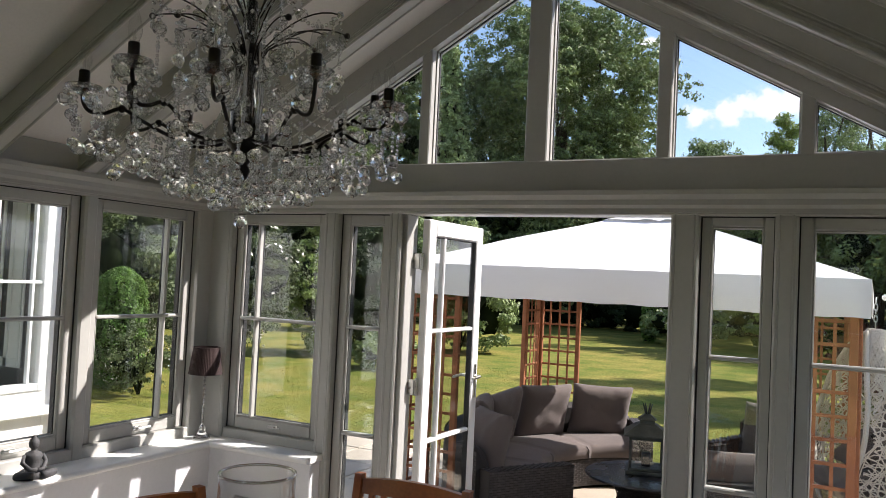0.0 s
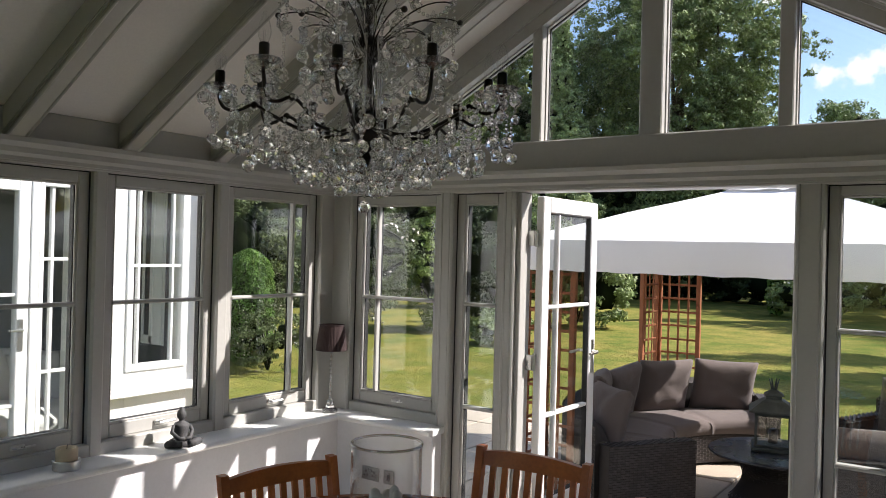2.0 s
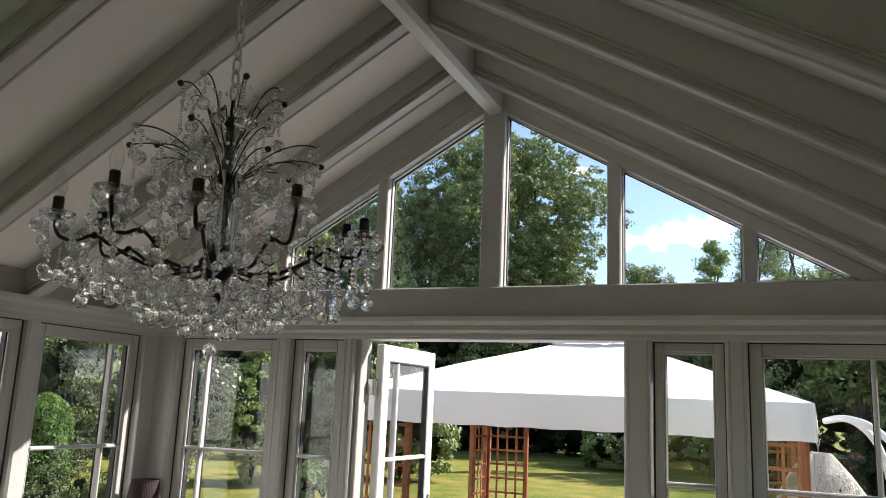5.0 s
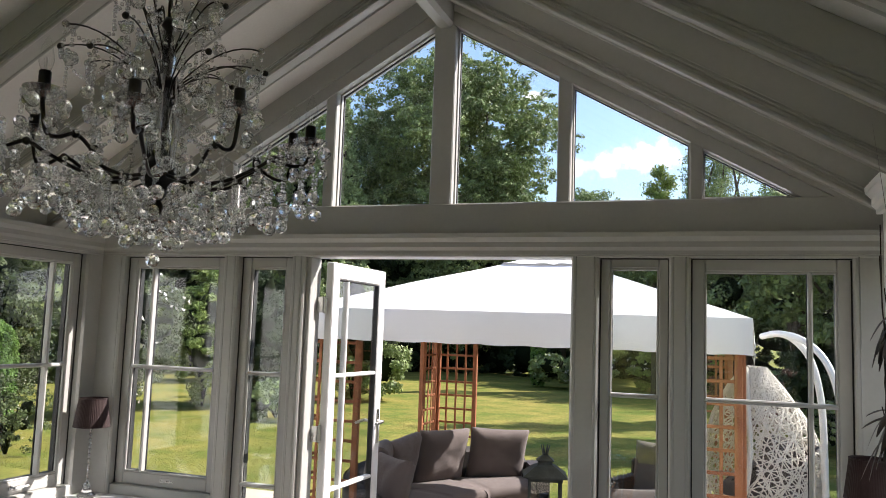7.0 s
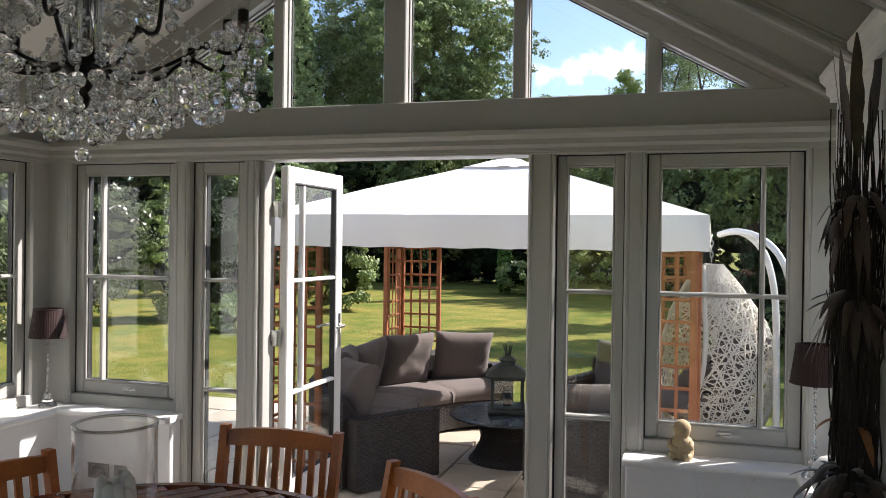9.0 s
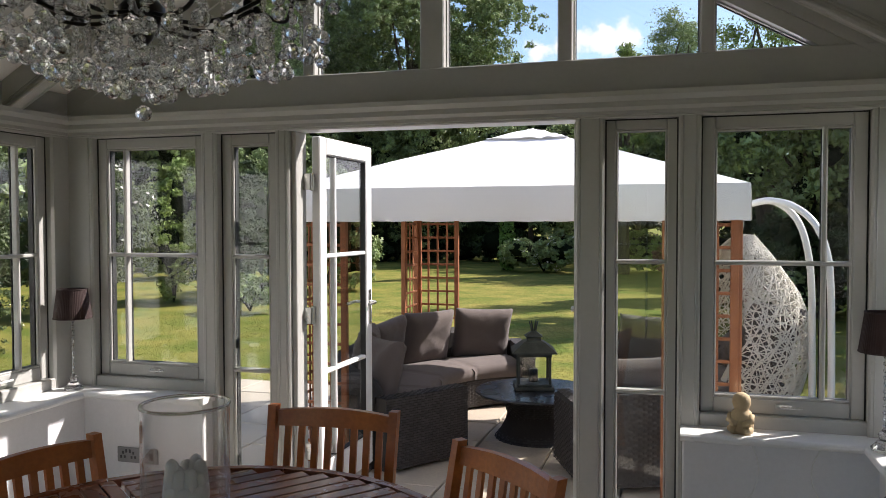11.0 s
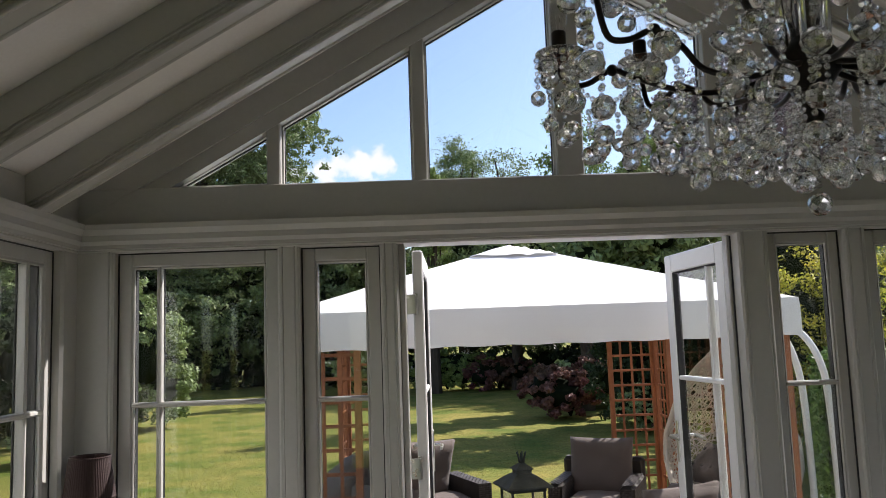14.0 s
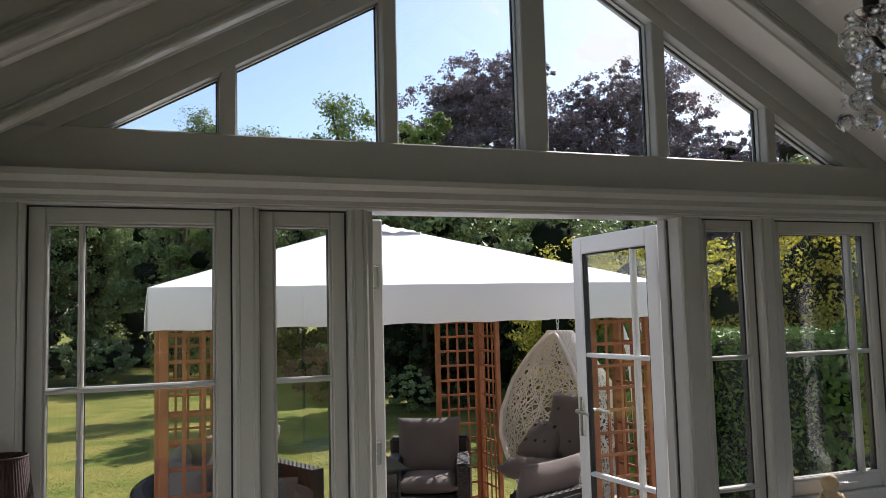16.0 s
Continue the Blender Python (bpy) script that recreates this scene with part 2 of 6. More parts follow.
# ---- mesh helpers ----
class Build:
    """Collects simple bevelled pieces into one mesh."""

    def __init__(self):
        self.v, self.f = [], []

    def add(self, verts, faces, m=None):
        k = len(self.v)
        self.v += [tuple(m @ Vector(p)) for p in verts] if m else [tuple(p) for p in verts]
        self.f += [tuple(i + k for i in f) for f in faces]
        return self

    def box(self, lo, hi, c=0.004, m=None):
        """A box with chamfered edges."""
        lo, hi = [min(a, b) for a, b in zip(lo, hi)], [max(a, b) for a, b in zip(lo, hi)]
        c = min(c, *[(b - a) * 0.45 for a, b in zip(lo, hi)])
        vs, idx = [], {}
        for sx in (0, 1):
            for sy in (0, 1):
                for sz in (0, 1):
                    corner = [(lo, hi)[s][k] for k, s in enumerate((sx, sy, sz))]
                    for ax in range(3):
                        p = [corner[k] + (c if s == 0 else -c) * (k != ax) for k, s in enumerate((sx, sy, sz))]
                        idx[sx, sy, sz, ax] = len(vs)
                        vs.append(p)
        fs = []
        for ax in range(3):
            o = [k for k in range(3) if k != ax]
            for s in (0, 1):
                ring = []
                for a, b in ((0, 0), (1, 0), (1, 1), (0, 1)):
                    key = [0, 0, 0]
                    key[ax], key[o[0]], key[o[1]] = s, a, b
                    ring.append(idx[(*key, ax)])
                flip = (s == 1) == (ax != 1)
                fs.append(tuple(ring) if flip else tuple(reversed(ring)))
            for a in (0, 1):
                for b in (0, 1):
                    k0, k1 = [0, 0, 0], [0, 0, 0]
                    k0[o[0]], k0[o[1]], k1[o[0]], k1[o[1]] = a, b, a, b
                    k1[ax] = 1
                    q = (idx[(*k0, o[0])], idx[(*k0, o[1])], idx[(*k1, o[1])], idx[(*k1, o[0])])
                    n = (Vector(vs[q[1]]) - Vector(vs[q[0]])).cross(Vector(vs[q[2]]) - Vector(vs[q[1]]))
                    want = Vector((0, 0, 0))
                    want[o[0]], want[o[1]] = 2 * a - 1, 2 * b - 1
                    fs.append(q if n.dot(want) > 0 else q[::-1])
        for sx in (0, 1):
            for sy in (0, 1):
                for sz in (0, 1):
                    q = tuple(idx[sx, sy, sz, ax] for ax in range(3))
                    n = (Vector(vs[q[1]]) - Vector(vs[q[0]])).cross(Vector(vs[q[2]]) - Vector(vs[q[1]]))
                    fs.append(q if n.dot(Vector((2 * sx - 1, 2 * sy - 1, 2 * sz - 1))) > 0 else q[::-1])
        return self.add(vs, fs, m)

    def lathe(self, profile, n=20, m=None, closed=True):
        """Turns (radius, z) pairs, bottom to top, about z."""
        vs, fs = [], []
        for r, z in profile:
            vs += [(r * math.cos(2 * math.pi * k / n), r * math.sin(2 * math.pi * k / n), z) for k in range(n)]
        for j in range(len(profile) - 1):
            for k in range(n):
                a, b = j * n + k, j * n + (k + 1) % n
                fs.append((a, b, b + n, a + n))
        if closed:
            fs.append(tuple(range(n - 1, -1, -1)))
            fs.append(tuple(range((len(profile) - 1) * n, len(profile) * n)))
        return self.add(vs, fs, m)

    def tube(self, pts, r, n=8, r_end=None, closed=False):
        pts = [Vector(p) for p in pts]
        vs, fs, side = [], [], None
        for k, p in enumerate(pts):
            nxt, prv = pts[min(k + 1, len(pts) - 1)], pts[max(k - 1, 0)]
            if closed:
                nxt, prv = pts[(k + 1) % len(pts)], pts[k - 1]
            d = (nxt - prv).normalized()
            if side is None:
                side = d.orthogonal().normalized()
            side = (side - d * side.dot(d)).normalized()
            up = d.cross(side)
            rad = r if r_end is None else r + (r_end - r) * k / max(len(pts) - 1, 1)
            vs += [p + (side * math.cos(2 * math.pi * j / n) + up * math.sin(2 * math.pi * j / n)) * rad for j in range(n)]
        rows = len(pts) if closed else len(pts) - 1
        for k in range(rows):
            for j in range(n):
                a, b = k * n + j, k * n + (j + 1) % n
                c, d2 = (b + n) % len(vs), (a + n) % len(vs)
                fs.append((a, b, c, d2))
        if not closed:
            fs.append(tuple(range(n - 1, -1, -1)))
            fs.append(tuple(range(len(vs) - n, len(vs))))
        return self.add(vs, fs)

    def ball(self, c, r, n=10, rows=6, squash=1.0):
        prof = [(r * math.sin(math.pi * (k + 0.02) / (rows + 0.04)), -r * squash * math.cos(math.pi * (k + 0.02) / (rows + 0.04))) for k in range(rows + 1)]
        return self.lathe(prof, n, Matrix.Translation(c))

    def prism(self, poly, axis, a, b):
        """Extrudes a flat polygon, given in the two other axes in order, from a to b along axis."""
        def at(p, s):
            q = list(p)
            q.insert("xyz".index(axis), s)
            return q
        n = len(poly)
        area = sum(poly[k][0] * poly[(k + 1) % n][1] - poly[(k + 1) % n][0] * poly[k][1] for k in range(n))
        if (area < 0) != (axis == "y"):
            poly = poly[::-1]
        vs = [at(p, min(a, b)) for p in poly] + [at(p, max(a, b)) for p in poly]
        fs = [tuple(range(n - 1, -1, -1)), tuple(range(n, 2 * n))]
        fs += [(k, (k + 1) % n, n + (k + 1) % n, n + k) for k in range(n)]
        return self.add(vs, fs)

    def mesh(self, name, material, smooth=False):
        me = bpy.data.meshes.new(name)
        me.from_pydata(self.v, [], self.f)
        me.materials.append(material)
        if smooth:
            me.polygons.foreach_set("use_smooth", [True] * len(me.polygons))
        me.update()
        return me


def part(name, build, material, parent=None, label="", smooth=False, m=None):
    """One mesh object, under a thing or a part when parent is given."""
    ob = new(name, build.mesh(name, material, smooth) if isinstance(build, Build) else build)
    if m is not None:
        ob.matrix_basis = m
    if parent is not None:
        ob.parent = parent
    return tagged(ob, label)


def thing(name, label, category, m=None, group="", kind=""):
    ob = new(name)
    ob.empty_display_size = 0.1
    if m is not None:
        ob.matrix_basis = m
    return tagged(ob, label, category, group, kind)


def structure(name, build, material, label, category, smooth=False):
    return tagged(part(name, build, material, None, "", smooth), label, category, "", "structure")


# ---- the room ----
XL, XR, YB = -2.25, 2.25, -5.7
ROOF = 0.581


def ceil_z(x):
    return 3.576 - ROOF * abs(x)


def rafter_z(x):
    return 3.406 - ROOF * abs(x)


structure("floor", Build().box((XL - 0.2, YB, -0.2), (XR + 0.2, 0.10, 0.0)), FLOOR, "pale stone floor of the garden room", "floor")
for s, nm in ((-1, "ceiling"), (1, "ceiling")):
    b = Build()
    b.prism([(0, 3.576), (s * 2.45, ceil_z(2.45)), (s * 2.45, ceil_z(2.45) + 0.12), (0, 3.70)], "y", YB, 0.16)
    structure(nm, b, CEIL, "white plastered vaulted ceiling slope between painted rafters", "ceiling")
structure("ridge_beam", Build().box((-0.050, YB, 3.315), (0.050, 0.0, 3.60), 0.022), PAINT, "grey painted ridge beam under the vaulted ceiling", "beam")

for k in range(9):
    y = -0.492 - 0.58 * k
    for s in (-1, 1):
        low_by, half = (0.025, 0.028) if s > 0 else (0.0, 0.040)
        raf = thing("rafter", "grey painted timber rafter with moulded lower edge", "rafter", group="roof rafters", kind="structure")
        b = Build()
        b.prism([(s * 0.055, rafter_z(0.055) - low_by), (s * 2.24, rafter_z(2.24) - low_by), (s * 2.24, ceil_z(2.24) - 0.002), (s * 0.055, ceil_z(0.055) - 0.002)], "y", y - half, y + half)
        part("beam", b, PAINT, raf)
        for e in (-1, 1):
            for up, rad in ((0.004, 0.009), (0.034, 0.005), (0.050, 0.004)):
                b = Build().tube([(s * 0.06, y + e * (half + 0.001), rafter_z(0.06) - low_by + up), (s * 2.235, y + e * (half + 0.001), rafter_z(2.235) - low_by + up)], rad, 10)
                part("moulding", b, PAINT, raf, smooth=True)

# gable wall: posts, spandrel, raking timbers
POSTS = [(-2.32, -2.034), (-1.318, -1.220), (-0.866, -0.785), (0.727, 0.862), (1.198, 1.299), (2.002, 2.32)]
gable = thing("wall_gable", "grey painted timber gable wall with tall glazed panes", "wall", kind="structure")
for a, c in POSTS:
    part("post", Build().box((a, -0.062, 0.0), (c, 0.09, 2.10), 0.009), PAINT, gable)
    for x in (a + 0.022, c - 0.022):
        part("edge_bead", Build().tube([(x, -0.061, 0.02), (x, -0.061, 2.09)], 0.0038, 8), PAINT, gable, smooth=True)
part("head_rail", Build().box((-2.32, -0.07, 2.045), (2.32, 0.09, 2.33), 0.006), PAINT, gable, m=Matrix.Translation((0, 0.004, 0)))
GL0 = lambda x: 3.359 - 0.574 * abs(x)
for a, c in ((-1.364, -1.302), (-0.706, -0.641), (-0.058, 0.066), (0.637, 0.707), (1.291, 1.353)):
    ztop = GL0(min(abs(a), abs(c)) if a * c > 0 else 0) + 0.03
    b = Build().box((a, -0.045, 2.32), (c, 0.07, ztop), 0.006)
    part("mullion", b, PAINT, gable)
for s in (-1, 1):
    b = Build()
    b.prism([(0, GL0(0)), (s * 1.79, 2.3315), (s * 2.225, 2.3314), (0, 3.62)], "y", -0.05, 0.08)
    part("raking_timber", b, PAINT, gable)
    b = Build()
    b.prism([(s * 0.06, GL0(0.06) + 0.075), (s * 2.2, GL0(2.2) + 0.075), (s * 2.2, GL0(2.2) + 0.10), (s * 0.06, GL0(0.06) + 0.10)], "y", -0.068, -0.048)
    part("moulding", b, PAINT, gable)
    part("end_block", Build().box((s * 1.80, -0.046, 2.30), (s * 2.33, 0.075, 2.36), 0.003), PAINT, gable)


def pane_part(poly, parent, y=0.02, name="pane"):
    b = Build()
    b.prism(poly, "y", y - 0.003, y + 0.003)
    p = part(name, b, GLASS, parent)
    p.visible_shadow = False
    return p


for k, (a, c) in enumerate(((-1.795, -1.364), (-1.302, -0.706), (-0.641, -0.058), (0.066, 0.637), (0.707, 1.291), (1.353, 1.790))):
    win = thing(f"window_{k + 1}", "fixed gable pane with slim white inner bead", "window", kind="structure")
    poly = [(a, 2.33), (c, 2.33), (c, GL0(c)), (a, GL0(a))] if abs(abs(a) - 1.79) > 0.02 and abs(abs(c) - 1.79) > 0.02 else ([(a, 2.335), (c, 2.335), (c, GL0(c))] if a < 0 else [(a, 2.335), (c, 2.335), (a, GL0(a))])
    pane_part(poly, win, 0.03)
    n = len(poly)
    for j in range(n):
        p, q = Vector(poly[j]), Vector(poly[(j + 1) % n])
        d = (q - p).normalized()
        nrm = Vector((-d.y, d.x)) * (0.012 if j == 0 else 0.007)
        b = Build()
        b.prism([tuple(p), tuple(q), tuple(q + nrm), tuple(p + nrm)], "y", 0.005, 0.028)
        part("bead", b, WHITE if j == 0 else PAINT, win)
        if j:
            b = Build()
            b.prism([tuple(p), tuple(q), tuple(q + nrm * 1.5), tuple(p + nrm * 1.5)], "y", 0.034, 0.046)
            part("spacer", b, SEALGAP, win, "dark glazing spacer")


def casement(name, label, a, c, z0, z1, bars_z, bars_x, m, handle=True, rim=0.062, deep=(-0.010, 0.055), frame_mat=None, bar=0.0105, low_rail=0.075):
    """A window in the plane y = 0 of m: frame, panes between glazing bars, and a stay."""
    fm = frame_mat or PAINT
    win = thing(name, label, "window", m, kind="structure")
    part("window_frame", Build().box((a, deep[0], z0), (a + rim, deep[1], z1), 0.006), fm, win)
    part("window_frame", Build().box((c - rim, deep[0], z0), (c, deep[1], z1), 0.006), fm, win)
    part("window_frame", Build().box((a + rim, deep[0], z1 - rim), (c - rim, deep[1], z1), 0.006), fm, win)
    part("window_frame", Build().box((a + rim, deep[0], z0), (c - rim, deep[1], z0 + low_rail), 0.006), fm, win)
    xs = [a + rim, *bars_x, c - rim]
    zs = [z0 + low_rail, *bars_z, z1 - rim]
    for x in bars_x:
        part("glazing_bar", Build().box((x - bar, -0.012, zs[0]), (x + bar, 0.03, zs[-1]), 0.006), fm, win)
    for z in bars_z:
        part("glazing_bar", Build().box((xs[0], -0.016, z - bar), (xs[-1], 0.034, z + bar), 0.006), fm, win)
    for x0, x1 in zip(xs, xs[1:]):
        for q0, q1 in zip(zs, zs[1:]):
            pane_part([(x0 - 0.004, q0 - 0.004), (x1 + 0.004, q0 - 0.004), (x1 + 0.004, q1 + 0.004), (x0 - 0.004, q1 + 0.004)], win, 0.012)
    bead = 0.009
    for lo, hi in (((xs[0], zs[0]), (xs[0] + bead, zs[-1])), ((xs[-1] - bead, zs[0]), (xs[-1], zs[-1])), ((xs[0], zs[-1] - bead), (xs[-1], zs[-1])), ((xs[0], zs[0]), (xs[-1], zs[0] + bead))):
        part("glazing_bead", Build().box((lo[0] - 0.001, -0.006, lo[1] - 0.001), (hi[0] + 0.001, 0.008, hi[1] + 0.001), 0.004), fm, win)
    # black strips stand in for the shadow gap between casement and post
    for e0, e1 in ((a, a + 0.007), (c - 0.007, c)):
        part("seal", Build().box((e0, deep[0] - 0.004, z0), (e1, deep[0] + 0.002, z1 - 0.007), 0.001), SEALGAP, win, "black strip for rubber seals and gap shade")
    part("seal", Build().box((a, deep[0] - 0.004, z1 - 0.006), (c, deep[0] + 0.002, z1), 0.001), SEALGAP, win, "black strip for rubber seals and gap shade")
    for x in bars_x:
        part("spacer", Build().box((x - bar - 0.004, 0.031, zs[0]), (x + bar + 0.004, 0.036, zs[-1]), 0.001), SEALGAP, win, "dark glazing spacer")
    for x0, x1, q0, q1 in ((xs[0], xs[0] + 0.008, zs[0], zs[-1]), (xs[-1] - 0.008, xs[-1], zs[0], zs[-1]), (xs[0] + 0.008, xs[-1] - 0.008, zs[-1] - 0.008, zs[-1]), (xs[0] + 0.008, xs[-1] - 0.008, zs[0], zs[0] + 0.008)):
        part("spacer", Build().box((x0 - 0.001, 0.018, q0 - 0.001), (x1 + 0.001, 0.050, q1 + 0.001), 0.001), SEALGAP, win, "dark glazing spacer")
    if handle:
        mid = (a + c) / 2
        b = Build().box((mid - 0.02, deep[0] - 0.012, z0 + 0.03), (mid + 0.05, deep[0], z0 + 0.055), 0.004)
        b.tube([(mid - 0.01, deep[0] - 0.012, z0 + 0.042), (mid + 0.0, deep[0] - 0.03, z0 + 0.042), (mid + 0.09, deep[0] - 0.032, z0 + 0.044)], 0.006, 6)
        part("handle", b, STEEL, win, "brushed steel window stay")
    return win


I4 = Matrix.Identity(4)
casement("window_7", "grey painted casement window with glazing bars", -2.034, -1.318, 0.675, 2.045, [1.375], [-1.853], I4)
casement("window_8", "tall narrow grey painted sidelight beside the doors", -1.220, -0.866, 0.06, 2.045, [1.372, 0.745], [], I4, False, 0.062)
casement("window_9", "tall narrow grey painted sidelight beside the doors", 0.862, 1.198, 0.06, 2.045, [1.369, 0.748], [], I4, False, 0.05)
casement("window_10", "grey painted casement window with glazing bars", 1.299, 2.002, 0.675, 2.045, [1.370], [1.826], I4)

# side walls: x of the side becomes local y
ML = Matrix(((0, -1, 0, XL), (1, 0, 0, 0), (0, 0, 1, 0), (0, 0, 0, 1)))
MR = Matrix(((0, 1, 0, XR), (-1, 0, 0, 0), (0, 0, 1, 0), (0, 0, 0, 1)))
LEFT = [(-0.955, -0.19), (-1.735, -1.038), (-2.51, -1.812), (-3.285, -2.588)]
for k, (a, c) in enumerate(LEFT):
    casement(f"window_{11 + k}", "grey painted side casement window with glazing bars", a, c, 0.675, 2.045, [1.378], [c - 0.20] if k == 0 else [], ML)
wl_left = thing("wall_left", "grey painted timber side wall above a white plastered dwarf wall", "wall", kind="structure")
edges = [0.1] + [v for a, c in LEFT for v in (c, a)] + [YB]
for p, q in zip(edges[::2], edges[1::2]):
    if q > -5:
        part("post", Build().box((XL - 0.09, q, 0.0), (XL + 0.055, p if p < 0 else -0.05, 2.10), 0.012), PAINT, wl_left)
    else:
        part("solid_wall", Build().box((XL - 0.09, q, 0.0), (XL + 0.055, p, 2.10), 0.012), LOWWALL, wl_left)
part("head_rail", Build().box((XL - 0.09, YB, 2.045), (XL + 0.06, -0.05, 2.30), 0.006), PAINT, wl_left)
part("dwarf_wall", Build().box((XL - 0.09, -3.35, 0.0), (-2.03, -0.05, 0.575), 0.006), LOWWALL, wl_left)
part("sub_rail", Build().box((XL - 0.05, -3.35, 0.575), (XL + 0.05, -0.05, 0.675), 0.006), PAINT, wl_left)
wl_right = thing("wall_right", "white side wall with a plain pier", "wall", kind="structure")
casement("window_15", "grey painted side casement window", 0.06, 0.55, 0.675, 2.045, [1.378], [], MR, False)
part("post", Build().box((XR - 0.055, -0.06, 0.0), (XR + 0.09, -0.05, 2.1), 0.004), PAINT, wl_right)
part("pier", Build().box((2.035, YB, 0.0), (XR + 0.2, -0.56, 2.34), 0.01), WHITE, wl_right)
part("head_rail", Build().box((XR - 0.06, -0.56, 2.045), (XR + 0.09, -0.05, 2.30), 0.006), PAINT, wl_right)
part("dwarf_wall", Build().box((2.03, -0.56, 0.0), (XR + 0.09, -0.05, 0.575), 0.006), LOWWALL, wl_right)
part("sub_rail", Build().box((XR - 0.05, -0.56, 0.575), (XR + 0.09, -0.05, 0.675), 0.006), PAINT, wl_right)
for a, c in ((-2.25, -1.262), (1.225, 2.25)):
    part("dwarf_wall", Build().box((a, -0.155, 0.0), (c, 0.09, 0.575), 0.006), LOWWALL, gable)
    part("sub_rail", Build().box((a if a < 0 else 1.299, -0.045, 0.575), (c if a > 0 else -1.318, 0.09, 0.675), 0.006), PAINT, gable)
wall_back = thing("wall_back", "plain white wall with a wide glazed opening", "wall", kind="structure")
for x0, x1, z0, z1 in ((XL - 0.2, -1.7, 0.0, 3.7), (1.7, XR + 0.2, 0.0, 3.7), (-1.7, 1.7, 0.0, 0.1), (-1.7, 1.7, 2.1, 3.7)):
    part("wall_panel", Build().box((x0, YB - 0.15, z0), (x1, YB, z1), 0.004), LOWWALL, wall_back)
casement("window_16", "wide white glazed screen with slim bars", -1.7, 1.7, 0.1, 2.1, [1.3], [-0.85, 0.0, 0.85], pose(0, YB - 0.08, 0, 0, 0, 180), False, frame_mat=WHITE)


def sill_profile(front, back, z, t=0.036):
    """A window board with a bullnose front edge, as (depth, z)."""
    r = t / 2
    s = 1 if back > front else -1
    pts = [(back, z), (back, z - t)]
    pts += [(front + s * (r - r * math.sin(math.pi * k / 6)), z - r - r * math.cos(math.pi * k / 6)) for k in range(7)]
    return pts


structure("sill_left", Build().prism(sill_profile(-1.975, -2.22, 0.612), "y", -3.35, -0.045), WHITE, "white painted window board on the dwarf wall", "window sill")
structure("sill_gable_left", Build().prism(sill_profile(-0.222, -0.03, 0.615), "x", -2.2, -1.243), WHITE, "white painted window board beside the doors", "window sill")
structure("sill_gable_right", Build().prism(sill_profile(-0.225, -0.03, 0.615), "x", 1.215, 2.2), WHITE, "white painted window board beside the doors", "window sill")
structure("sill_right", Build().prism(sill_profile(1.955, 2.22, 0.612), "y", -1.0, -0.045), WHITE, "white painted window board along the pier", "window sill")


def cornice_profile(d, z, s):
    """Stepped cornice, as (depth from the wall, z)."""
    return [(d, z - 0.03), (d + s * 0.022, z - 0.03), (d + s * 0.022, z - 0.012), (d + s * 0.038, z + 0.004), (d + s * 0.038, z + 0.03), (d + s * 0.060, z + 0.052), (d + s * 0.064, z + 0.075), (d, z + 0.075)]


structure("cornice_gable", Build().prism(cornice_profile(-0.066, 2.088, -1), "x", -2.2, 2.2), PAINT, "grey painted moulded cornice over the doors", "cornice")
structure("cornice_left", Build().prism(cornice_profile(XL + 0.055, 2.088, 1), "y", YB, -0.05), PAINT, "grey painted moulded cornice along the side wall", "cornice")
structure("cornice_right", Build().prism(cornice_profile(XR - 0.055, 2.088, -1), "y", -0.57, -0.05), PAINT, "grey painted moulded cornice along the side wall", "cornice")
structure("cornice_pier", Build().prism(cornice_profile(2.036, 2.20, -1), "y", YB, -0.55), WHITE, "white moulded cornice along the pier", "cornice")


